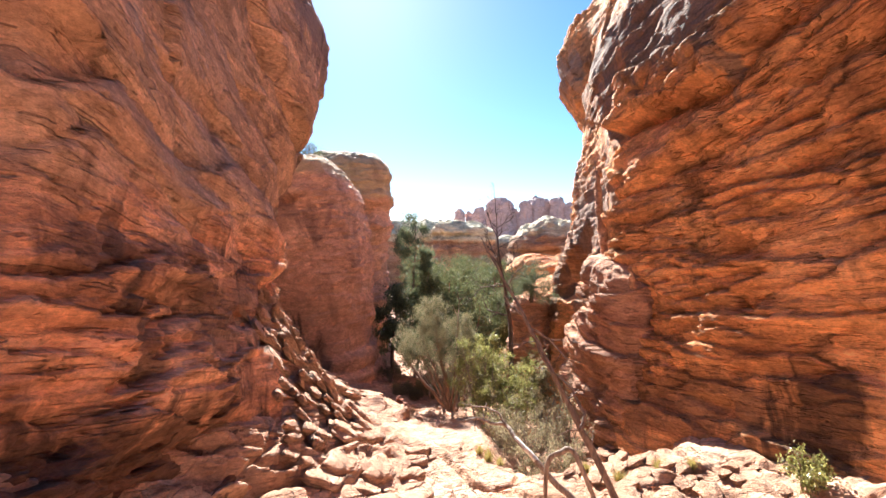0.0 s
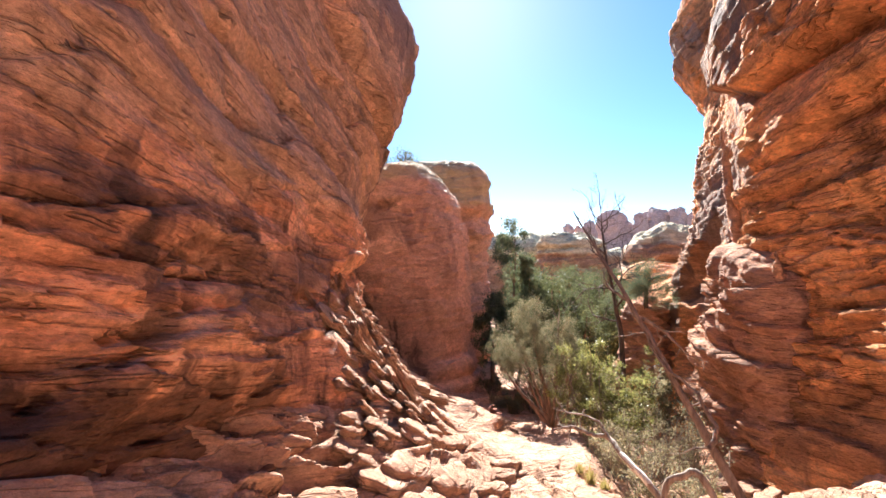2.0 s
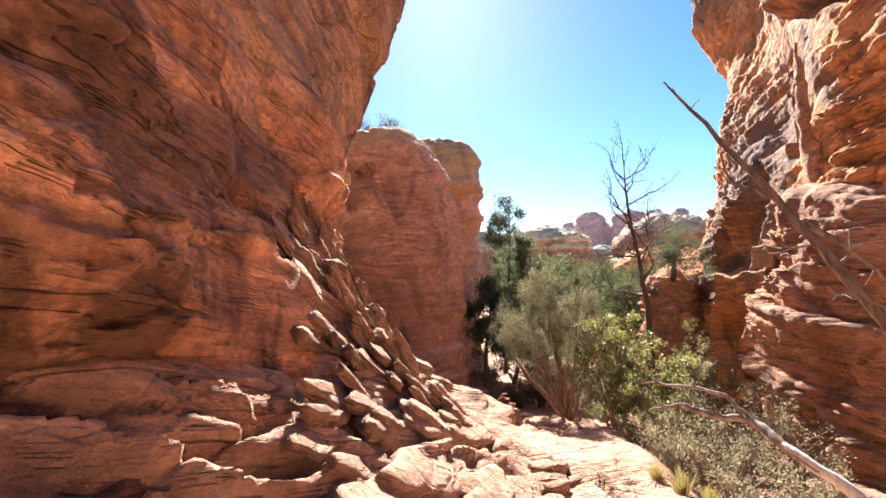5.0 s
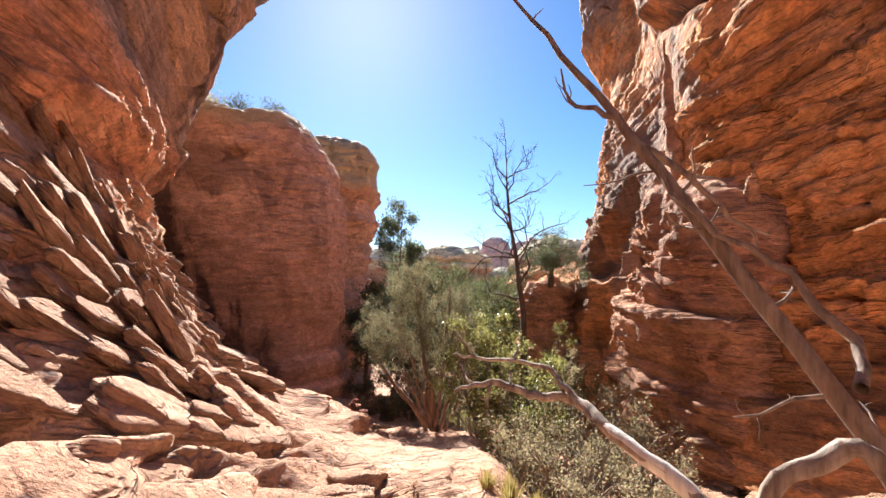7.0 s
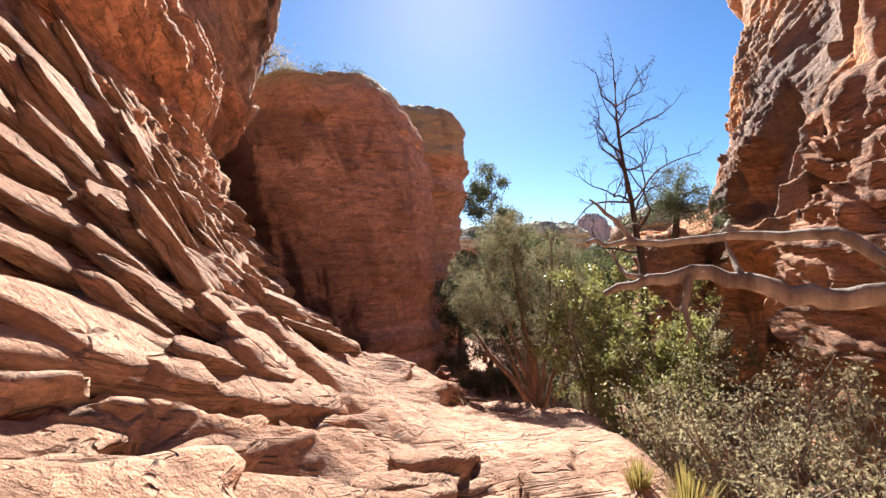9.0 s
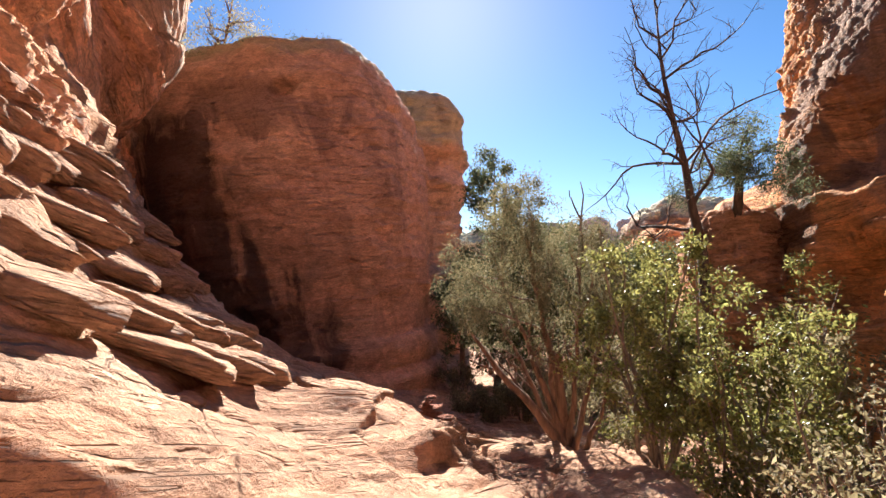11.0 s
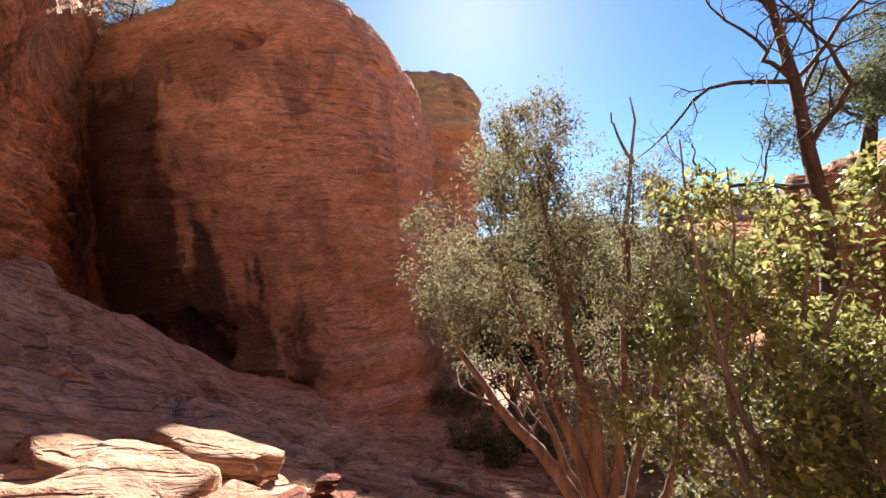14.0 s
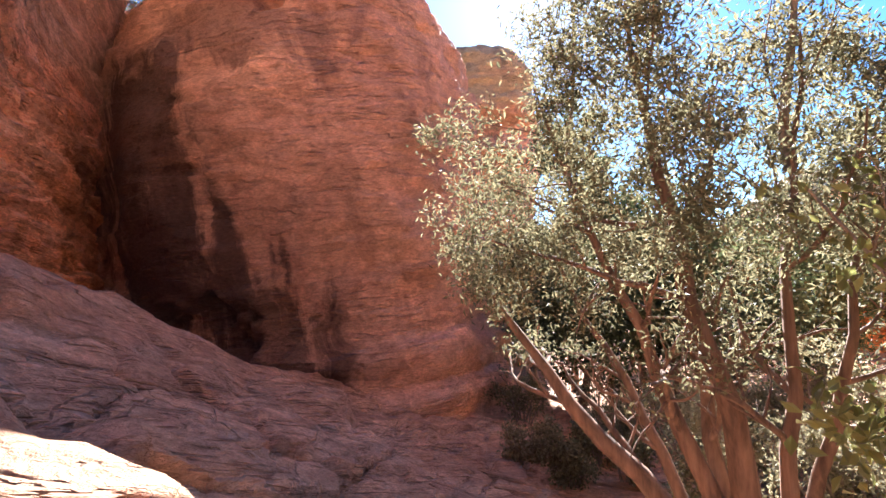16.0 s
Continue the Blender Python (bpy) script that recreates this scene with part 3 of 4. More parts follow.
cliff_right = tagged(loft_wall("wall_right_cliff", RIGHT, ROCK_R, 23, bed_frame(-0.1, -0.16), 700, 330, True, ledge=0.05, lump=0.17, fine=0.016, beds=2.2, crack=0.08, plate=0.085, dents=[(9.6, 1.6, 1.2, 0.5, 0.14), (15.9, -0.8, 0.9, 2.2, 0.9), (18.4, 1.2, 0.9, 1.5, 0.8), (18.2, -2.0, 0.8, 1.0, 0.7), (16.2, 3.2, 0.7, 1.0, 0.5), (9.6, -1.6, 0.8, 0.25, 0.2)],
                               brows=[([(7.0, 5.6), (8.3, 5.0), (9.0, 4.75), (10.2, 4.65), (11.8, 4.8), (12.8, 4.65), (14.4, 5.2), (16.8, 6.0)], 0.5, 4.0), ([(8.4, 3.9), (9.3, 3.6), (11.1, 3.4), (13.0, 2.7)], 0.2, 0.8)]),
                     "tall orange sandstone cliff with overhanging brow, dark staining and painted recess shade", "cliff", kind="structure")


def butte(name, cx, cy, rx, ry, profile, material, seed, nu=160, nv=110, power=2.6, turn=0.0, label="", bed=None, split=None, dents=(), **relief):
    """A free-standing rock: a rounded footprint scaled by a profile of (z, width)."""
    prof = np.asarray(profile, dtype=float)
    d = np.concatenate(([0], np.cumsum(np.hypot(np.diff(prof[:, 0]), np.diff(prof[:, 1]) * rx))))
    v = spline(np.column_stack((d / d[-1], prof)), np.linspace(0, 1, nv))
    a = np.linspace(0, 2 * np.pi, nu, endpoint=False)
    c, s = np.cos(a), np.sin(a)
    r = (np.abs(c) ** power + np.abs(s) ** power) ** (-1 / power)
    ux, uy = r * c * rx, r * s * ry
    tx, ty = ux * math.cos(radians(turn)) - uy * math.sin(radians(turn)), ux * math.sin(radians(turn)) + uy * math.cos(radians(turn))
    w = np.maximum(v[:, 1], 0.0)
    p = np.stack((cx + tx[:, None] * w, cy + ty[:, None] * w, np.repeat(v[None, :, 0], nu, 0)), axis=-1)
    q = np.concatenate((p[-1:], p, p[:1]))
    n = grid_normals(q)[1:-1]
    n[:, -1] = (0, 0, 1)
    rel = rock_relief(p, seed, bed if bed is not None else bed_frame(0.05, 0.08), **relief)
    for hx, hy, hz, hr, depth in dents:
        gap = np.linalg.norm((p - np.array((hx, hy, hz))) * np.array((0.7, 0.7, 1.0)), axis=-1) / hr + 0.5 * fbm(p * 2.5, 2, seed + 60)
        rel = rel - depth * smooth(1.1, 0.5, gap)
    rel[:, -1] = rel[:, -1].mean()
    p = p + n * rel[..., None]
    if split is None:
        return tagged(grid_object(name, p, material, wrap=True), label, "rock formation")
    row = int(np.argmin(np.abs(v[:nv * 9 // 10, 0] - split)))
    body = tagged(grid_object(name, p[:, :row + 1], material, wrap=True), label, "rock formation")
    tagged(under(grid_object("cap", p[:, row:], material, wrap=True), body), "rounded weathered cap bed")
    return body


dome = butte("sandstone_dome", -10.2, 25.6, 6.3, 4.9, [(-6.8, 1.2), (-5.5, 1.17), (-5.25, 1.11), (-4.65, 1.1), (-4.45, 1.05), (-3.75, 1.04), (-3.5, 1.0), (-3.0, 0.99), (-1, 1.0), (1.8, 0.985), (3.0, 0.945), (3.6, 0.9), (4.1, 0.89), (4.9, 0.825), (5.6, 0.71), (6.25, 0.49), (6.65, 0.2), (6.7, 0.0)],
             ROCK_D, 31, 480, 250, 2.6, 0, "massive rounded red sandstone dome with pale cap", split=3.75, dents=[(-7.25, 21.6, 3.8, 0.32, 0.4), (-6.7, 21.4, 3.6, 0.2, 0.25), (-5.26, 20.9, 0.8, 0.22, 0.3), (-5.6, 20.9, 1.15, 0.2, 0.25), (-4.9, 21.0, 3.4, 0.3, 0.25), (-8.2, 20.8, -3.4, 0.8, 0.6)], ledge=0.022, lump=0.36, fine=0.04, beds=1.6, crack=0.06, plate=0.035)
tower = butte("sandstone_tower", -7.7, 36.5, 3.6, 4.2, [(-6.5, 1.0), (-2, 0.95), (2.5, 0.98), (3.2, 1.08), (4.2, 0.95), (5.2, 1.06), (6.0, 1.0), (7.6, 0.95), (8.4, 0.66), (8.7, 0.3), (8.72, 0.0)],
              ROCK_D, 37, 220, 180, 2.8, 10, "layered orange sandstone tower with rounded ledges", split=4.3, ledge=0.14, lump=0.3, fine=0.03, beds=1.0, crack=0.1, plate=0.06)
ledge_rock = butte("sandstone_outcrop", 6.4, 22.0, 2.9, 2.6, [(-6.5, 1.1), (-3, 1.0), (-1.4, 0.95), (-0.5, 0.85), (0.1, 0.6), (0.35, 0.25), (0.36, 0.0)],
                   ROCK_R, 41, 160, 110, 2.6, 15, "rounded red sandstone outcrop at the foot of the cliff", split=-0.9, ledge=0.1, lump=0.25, fine=0.03, beds=1.6, crack=0.08, plate=0.05)

butte("sandstone_outcrop", 4.0, 20.4, 1.25, 1.2, [(-6.4, 1.3), (-3.2, 1.12), (-2.2, 0.98), (-1.5, 0.8), (-1.0, 0.58), (-0.65, 0.32), (-0.5, 0.12), (-0.49, 0.0)], ROCK_P, 43, 170, 110, 2.15, 35, "rounded red sandstone knob beneath the pinyon", split=-1.7, ledge=0.07, lump=0.38, fine=0.05, beds=1.6, crack=0.12, plate=0.09)
buttress = under(butte("buttress", 5.2, 13.5, 1.1, 1.9, [(-5.5, 1.15), (-3, 1.05), (-1, 1.0), (0.0, 0.92), (0.6, 0.75), (1.0, 0.45), (1.1, 0.2), (1.11, 0)], ROCK_P, 47, 220, 150, 3.2, 8, "pale lumpy buttress of the cliff",
            ledge=0.13, lump=0.3, fine=0.05, beds=2.0, crack=0.12, plate=0.13), cliff_right)
del buttress["category"]
for n, (base_p, mid_p, tip_p, r) in enumerate([((5.1, 14.3, 0.9), (4.75, 14.2, 2.6), (4.58, 13.98, 4.12), 0.3), ((5.1, 12.5, -0.2), (4.95, 12.0, 0.5), (4.74, 11.75, 1.05), 0.3), ((5.05, 14.6, -2.6), (4.85, 14.4, -1.4), (4.75, 14.1, -0.45), 0.34)]):
    k = np.linspace(0, 1, 40)[None, :, None]
    ax = (1 - k) ** 2 * np.array(base_p) + 2 * k * (1 - k) * np.array(mid_p) + k * k * np.array(tip_p)
    a = np.linspace(0, 2 * np.pi, 30, endpoint=False)[:, None, None]
    ring = np.cos(a) * np.array((0.55, 0.0, 0.12)) + np.sin(a) * np.array((0.1, 1.0, 0.0))
    hp = ax + ring * r * (1.02 - k ** 1.3) + 0.3 * r * fbm((ax + ring * r) * 3.0, 4, 300 + n)[..., None] * (ring + np.array((0, 0, 0.5)))
    under(tagged(grid_object("horn", hp, ROCK_P, wrap=True), "thin upstanding horn of rock on the cliff edge"), cliff_right)

# ---- far rocks ----
far = [
    ("sandstone_mesa", -7.5, 100, 13, 8, [(-6, 1.1), (0, 1.05), (2.5, 0.98), (4.6, 1.0), (6.2, 0.8), (7.2, 0.4), (7.3, 0.0)], "low dark sandstone bench with rounded top"),
    ("mushroom_rock", 3.6, 84, 5.6, 4.5, [(-6, 1.15), (-1, 1.05), (0.4, 0.92), (1.4, 1.0), (2.4, 0.85), (3.2, 0.98), (3.9, 0.8), (4.4, 1.05), (5.2, 0.98), (6.0, 0.6), (6.3, 0.25), (6.32, 0)], "pale mushroom-capped layered sandstone rock"),
    ("sandstone_bench", 13.6, 55, 5.6, 5, [(-6, 1.3), (-2, 1.2), (0.2, 1.12), (1.0, 0.9), (1.6, 1.04), (2.6, 0.98), (3.6, 0.8), (4.6, 0.45), (5.0, 0.15), (5.01, 0)], "pale rounded sandstone bench above red ledges"),
    ("sandstone_mesa", 12, 120, 60, 14, [(-6, 1.1), (0, 1.03), (1.5, 1.0), (3.0, 0.97), (3.6, 0.9), (3.8, 0.5), (3.81, 0)], "long low red sandstone mesa"),
    ("sandstone_mesa", 9.5, 40, 3.6, 4, [(-6.2, 1.2), (-3, 1.1), (-1.2, 0.95), (-0.4, 1.0), (0.4, 0.8), (0.8, 0.4), (0.81, 0)], "low red ledge of layered sandstone"),
]
for n, (name, cx, cy, rx, ry, prof, label) in enumerate(far):
    butte(name, cx, cy, rx, ry, prof, ROCK_F if n != 4 else ROCK_R, 50 + 7 * n, 150, 100, 2.4, 0, label, split={0: 3.0, 1: 3.9, 2: 1.0, 3: 1.2, 4: -1.0}[n], ledge=0.35, lump=0.5, fine=0.05, beds=0.9, crack=0.2, plate=0.1)
spires = [(12.5, 31, 3.4), (20, 30, 2.6), (27, 33, 3.4), (43, 40.5, 7.5), (51, 33, 5.0), (61, 37, 3.5), (73, 41, 7.5), (86, 40, 4.8), (95, 37, 4.5), (104, 41, 6)]
for n, (sx, top, w) in enumerate(spires):
    prof = [(-5, 2.0), (8, 1.6), (18, 1.2), (0.62 * top, 1.08), (0.8 * top, 1.0), (0.9 * top, 0.85), (0.95 * top, 0.7), (0.985 * top, 0.45), (top, 0.2), (top + 0.01, 0)]
    tagged(butte("rock_spire", sx, 350 + 6 * math.sin(n * 2.3), w, w * 1.3, prof, ROCK_S, 90 + 5 * n, 72, 80, 4.0, 20 * n, "pinkish sandstone spire on the skyline with haze painted into its colour",
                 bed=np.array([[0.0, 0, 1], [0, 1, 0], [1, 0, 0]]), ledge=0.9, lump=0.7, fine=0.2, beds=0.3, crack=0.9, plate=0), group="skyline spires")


# ---- plants: building blocks ----
class Bits:
    """Gathers points and four-cornered faces for one mesh."""

    def __init__(self):
        self.v, self.f, self.n = [], [], 0

    def add(self, v, f):
        self.v.append(np.asarray(v, dtype=float))
        self.f.append(np.asarray(f, dtype=int) + self.n)
        self.n += len(v)

    def tube(self, pts, radii, sides=7, seed=0, rough=0.12):
        pts = np.asarray(pts, dtype=float)
        k = len(pts)
        tan = np.gradient(pts, axis=0)
        tan /= np.maximum(np.linalg.norm(tan, axis=1, keepdims=True), 1e-9)
        ref = np.array((0.31, 0.17, 0.93)) if abs(tan[0, 2]) < 0.85 else np.array((0.9, 0.3, 0.1))
        a = np.cross(tan, ref)
        a /= np.maximum(np.linalg.norm(a, axis=1, keepdims=True), 1e-9)
        b = np.cross(tan, a)
        ang = np.linspace(0, 2 * np.pi, sides, endpoint=False)
        rr = np.asarray(radii, dtype=float)[:, None] * (1 + rough * np.sin(ang * 2 + seed)[None] + rough * np.sin(ang * 3 + 1.7 * seed + np.arange(k)[:, None] * 0.5))
        v = pts[:, None] + rr[..., None] * (np.cos(ang)[None, :, None] * a[:, None] + np.sin(ang)[None, :, None] * b[:, None])
        i = np.arange(k * sides).reshape(k, sides)
        j = np.roll(i, -1, axis=1)
        self.add(v.reshape(-1, 3), np.stack((i[:-1], j[:-1], j[1:], i[1:]), axis=-1).reshape(-1, 4))

    def leaves(self, centres, length, width, rng, droop=0.0):
        c = np.asarray(centres, dtype=float)
        m = len(c)
        d = rng.normal(size=(m, 3))
        d[:, 2] -= droop
        d /= np.linalg.norm(d, axis=1, keepdims=True)
        s = np.cross(d, rng.normal(size=(m, 3)))
        s /= np.linalg.norm(s, axis=1, keepdims=True)
        k = rng.uniform(0.6, 1.25, (m, 1))
        up = np.cross(d, s) * length * 0.12
        v = np.stack((c - d * length * 0.5 * k, c + s * width * 0.5 * k + up, c + d * length * 0.5 * k, c - s * width * 0.5 * k + up), axis=1)
        self.add(v.reshape(-1, 3), np.arange(m * 4).reshape(m, 4))

    def make(self, name, material, parent=None, label="", shade=True):
        ob = raw_object(name, np.concatenate(self.v), np.concatenate(self.f), material, shade)
        if parent:
            ob.parent = parent
        return tagged(ob, label)


def wander(start, way, length, steps, rng, bend=0.25, rise=0.0):
    """A crooked line of points."""
    p, d = np.array(start, dtype=float), np.array(way, dtype=float)
    d /= np.linalg.norm(d)
    out = [p.copy()]
    for _ in range(steps):
        d = d + rng.normal(size=3) * bend + np.array((0, 0, rise))
        d /= np.linalg.norm(d)
        p = p + d * length / steps
        out.append(p.copy())
    return np.array(out)


def grow(bits, line, r0, r1, rng, depth, per, ratio, bend, rise, spread, tips, sides=7, first=0.25):
    """A limb along line with branches that branch again; the ends go to tips."""
    k = len(line)
    bits.tube(line, np.linspace(r0, r1, k), sides, rng.uniform(0, 6))
    if depth == 0:
        tips.append(line)
        return
    total = np.linalg.norm(np.diff(line, axis=0), axis=1).sum()
    for n in range(per):
        f = first + (1 - first) * (n + rng.uniform(0.1, 0.9)) / per
        i = min(int(f * (k - 1)), k - 2)
        d = line[i + 1] - line[i]
        d /= np.linalg.norm(d)
        side = np.cross(d, rng.normal(size=3))
        side /= np.linalg.norm(side)
        w = d * (1 - spread) + side * spread + np.array((0, 0, rise))
        ln = total * ratio * rng.uniform(0.6, 1.2) * (1.15 - 0.6 * f)
        rr = (r0 + (r1 - r0) * f) * 0.6
        grow(bits, wander(line[i], w, ln, 6 if depth > 1 else 5, rng, bend, rise), rr, max(rr * 0.25, 0.002), rng, depth - 1, per, ratio, bend, rise, spread, tips, max(4, sides - 1), 0.2)
    tips.append(line[-4:])


def limb_with_twigs(name, twig, line, r0, r1, rng, depth, per, ratio, bend, rise, spread, sides, first, material, parent):
    """A limb as one part, with each of its twigs a part of the limb."""
    bits = Bits()
    bits.tube(line, np.linspace(r0, r1, len(line)), sides, rng.uniform(0, 6))
    limb = bits.make(name, material, parent)
    if depth == 0:
        return limb
    total = np.linalg.norm(np.diff(line, axis=0), axis=1).sum()
    for n in range(per):
        f = first + (1 - first) * (n + rng.uniform(0.1, 0.9)) / per
        i = min(int(f * (len(line) - 1)), len(line) - 2)
        d = line[i + 1] - line[i]
        d /= np.linalg.norm(d)
        side = np.cross(d, rng.normal(size=3))
        side /= np.linalg.norm(side)
        rr = (r0 + (r1 - r0) * f) * 0.6
        bits = Bits()
        grow(bits, wander(line[i], d * (1 - spread) + side * spread + np.array((0, 0, rise)), total * ratio * rng.uniform(0.6, 1.2) * (1.15 - 0.6 * f), 6, rng, bend, rise),
             rr, max(rr * 0.25, 0.002), rng, depth - 1, per, ratio, bend, rise, spread, [], max(4, sides - 1), 0.2)
        bits.make(twig, material, limb)
    return limb


def around(tips, count, spread, rng):
    """Leaf places scattered along the tips."""
    segs = np.concatenate([0.5 * (t[-4:][1:] + t[-4:][:-1]) for t in tips] + [t[-3:] for t in tips])
    c = segs[rng.integers(0, len(segs), count)]
    d = rng.normal(size=(count, 3))
    d /= np.linalg.norm(d, axis=1, keepdims=True)
    return c + d * spread * 1.7 * rng.uniform(0, 1, (count, 1)) ** 0.6


def clumps(centre, radii, many, size, per, rng, hollow=0.35):
    """Leaf places in many ragged clumps that fill a crown."""
    d = rng.normal(size=(many * 3, 3))
    d /= np.linalg.norm(d, axis=1, keepdims=True)
    c = d * (hollow + (1.08 - hollow) * rng.uniform(0, 1, (many * 3, 1)) ** 0.6) * np.asarray(radii)
    keep = fbm(c * 1.1 / max(radii) + 3.3, 2, int(rng.integers(1, 999))) > -0.25
    c = (c[keep] + np.asarray(centre))[:many]
    size = size * rng.uniform(0.6, 1.35, (len(c), 1, 1))
    e = rng.normal(size=(len(c), per, 3))
    e *= 0.55 * size * np.array((1.0, 1.0, 1.15))
    return (c[:, None] + e).reshape(-1, 3)


def ground_at(x, y):
    return float(ground_height(np.array([x], dtype=float), np.array([y], dtype=float))[0])


def shrub(name, x, y, h, r, leaf, stem, count, size, seed, label, category="shrub", group="", base=None, stems=9, lift=0.15, droop=0.2):
    rng = np.random.default_rng(seed)
    z = ground_at(x, y) - 0.08 if base is None else base
    ob = tagged(new(name), label, category, group)
    ob.location = (x, y, z)
    bits, tips = Bits(), []
    for n in range(stems):
        a = rng.uniform(0, 6.28)
        lean = rng.uniform(0.1, 1.0) * r / h
        line = wander((0.08 * math.cos(a), 0.08 * math.sin(a), 0), (lean * math.cos(a), lean * math.sin(a), 1), h * rng.uniform(0.55, 1.05), 8, rng, 0.14, 0.02)
        bits = Bits()
        grow(bits, line, 0.014 + 0.006 * h, 0.005, rng, 2, 4, 0.42, 0.2, 0.03, 0.6, tips, 5, lift + 0.15)
        bits.make("stem", stem, ob)
    fol = Bits()
    tips = [tips[i] for i in rng.permutation(len(tips))[:max(12, int(len(tips) * 0.55))]]
    c = around(tips, count, 0.07 + 0.03 * r, rng)
    c = c[c[:, 2] > lift * h * 0.5]
    fol.leaves(c, size, size * 0.55, rng, droop)
    fol.make("foliage", leaf, ob, shade=False)
    return ob


def conifer(name, x, y, base, h, r, leaf, seed, label, count=3500, size=0.16, group="", trunk_r=0.12, low=0.22):
    rng = np.random.default_rng(seed)
    ob = tagged(new(name), label, "tree", group)
    ob.location = (x, y, base)
    bits, tips = Bits(), []
    line = wander((0, 0, -0.2), (rng.normal() * 0.1, rng.normal() * 0.1, 1), h, 12, rng, 0.06, 0.05)
    bits.tube(line, np.linspace(trunk_r, 0.02, 13), 7)
    for n in range(16):
        f = low + (0.97 - low) * n / 16
        i = int(f * 11)
        a = n * 2.4 + rng.uniform(-0.4, 0.4)
        ln = r * (0.55 + 0.9 * math.sin(math.pi * min(1, f * 0.95 + 0.05)) * rng.uniform(0.5, 1)) * 0.8
        l2 = wander(line[i], (math.cos(a), math.sin(a), 0.35), ln, 6, rng, 0.2, 0.05)
        grow(bits, l2, 0.035, 0.008, rng, 1, 4, 0.45, 0.2, 0.05, 0.55, tips, 5, 0.3)
    bits.make("trunk", WOOD_JUN, ob)
    fol = Bits()
    c = np.concatenate((clumps((line[8][0], line[8][1], h * (0.5 + 0.5 * low)), (r, r, h * (0.5 - 0.45 * low)), 60, 0.19 * r + 0.05, max(20, count // 70), rng, 0.25), around(tips, count // 4, 0.2, rng)))
    fol.leaves(c, size, size * 0.42, rng)
    fol.make("crown", leaf, ob, shade=False)
    return ob


# ---- juniper by the trail ----
rng = np.random.default_rng(5)
JX, JY = 0.3, 17.5
JZ = ground_at(JX, JY) - 0.15
juniper = tagged(new("juniper_tree"), "grey-green juniper with several shaggy reddish trunks by the trail", "tree")
juniper.location = (JX, JY, JZ)
jtips = []
for n, (ex, ey, ez, r) in enumerate([(-2.0, 0.1, 2.7, 0.085), (-1.25, -0.3, 3.5, 0.075), (-0.6, -0.5, 4.0, 0.09), (0.25, -0.2, 3.6, 0.06), (0.75, 0.6, 3.0, 0.055), (-0.5, 0.9, 3.4, 0.065), (0.7, -0.7, 2.5, 0.045), (-1.6, 0.5, 2.9, 0.05)]):
    bits = Bits()
    s = np.linspace(0, 1, 12)
    end = np.array((ex, ey, ez))
    line = np.stack((0.12 * np.cos(n * 0.9) + ex * s ** 0.9, 0.12 * np.sin(n * 0.9) + ey * s, ez * s ** 1.05 + 0.0 * s), axis=-1) + np.cumsum(rng.normal(size=(12, 3)) * 0.035, axis=0)
    grow(bits, line, r, 0.008, rng, 2, 7, 0.36, 0.2, 0.05, 0.6, jtips, 9, 0.42)
    bits.make("trunk", WOOD_JUN, juniper)
for a, b2, c2 in (((0.2, -0.17, 2.8), (0.28, -0.42, 4.35), 0.03), ((0.25, -0.33, 3.75), (0.06, -0.45, 4.25), 0.016), ((-1.05, -0.25, 2.8), (-0.9, -0.1, 4.55), 0.013)):
    line = np.linspace(a, b2, 7) + rng.normal(size=(7, 3)) * 0.02
    stick = Bits()
    stick.tube(line, np.linspace(c2, 0.006, 7), 6)
    stick.make("dead_branch", WOOD_GREY, juniper, "bare grey dead branch tip")
fol = Bits()
c = np.concatenate((clumps((-0.85, -0.15, 2.85), (1.25, 1.05, 0.9), 160, 0.14, 130, rng, 0.35), clumps((-0.6, -0.3, 3.75), (0.7, 0.65, 0.7), 75, 0.135, 130, rng, 0.3), clumps((0.35, 0.1, 2.85), (0.7, 0.8, 0.9), 75, 0.14, 130, rng, 0.4), around(jtips, 12000, 0.09, rng)))
c = c[c[:, 2] > 1.6]
fol.leaves(c, 0.052, 0.015, rng)
fol.make("crown", LEAF_JUN, juniper, shade=False)

# ---- dead tree ----
rng = np.random.default_rng(8)
dead = tagged(new("dead_tree"), "bare dark dead tree with crooked twigs", "tree")
dead.location = (2.72, 18.4, ground_at(2.72, 18.4) - 0.15)
DH = 3.1 - dead.location.z
s = np.linspace(0, 1, 22)
trunk = np.stack((np.interp(s, [0, 0.25, 0.42, 0.6, 0.75, 1], [0, 0.0, -0.03, -0.3, -0.48, -0.68]), 0.05 * np.sin(s * 7), s * DH), axis=-1)
trunk[1:] += np.cumsum(rng.normal(size=(21, 3)) * 0.012, axis=0)
bits = Bits()
bits.tube(trunk, np.interp(s, [0, 0.4, 0.7, 1], [0.12, 0.085, 0.045, 0.008]), 10, 1)
bits.make("trunk", WOOD_DARK, dead)
for n in range(16):
    f = 0.5 + 0.47 * n / 15
    a = n * 2.399 + 0.3
    lift = 0.75
    if n < 2:
        a, f, lift = math.pi, 0.52 + 0.12 * n, 0.1
    start = trunk[int(f * 21)]
    ln = 2.3 * (1.2 - f) + 0.95
    line = wander(start, (math.cos(a), 0.7 * math.sin(a), lift), ln, 10, rng, 0.32, 0.06)
    limb_with_twigs("branch", "twig", line, 0.036 * (1.25 - f) + 0.008, 0.004, rng, 2, 7, 0.42, 0.34, 0.10, 0.65, 6, 0.12, WOOD_DARK, dead)

# ---- live pinyon beside the dead tree ----
rng = np.random.default_rng(12)
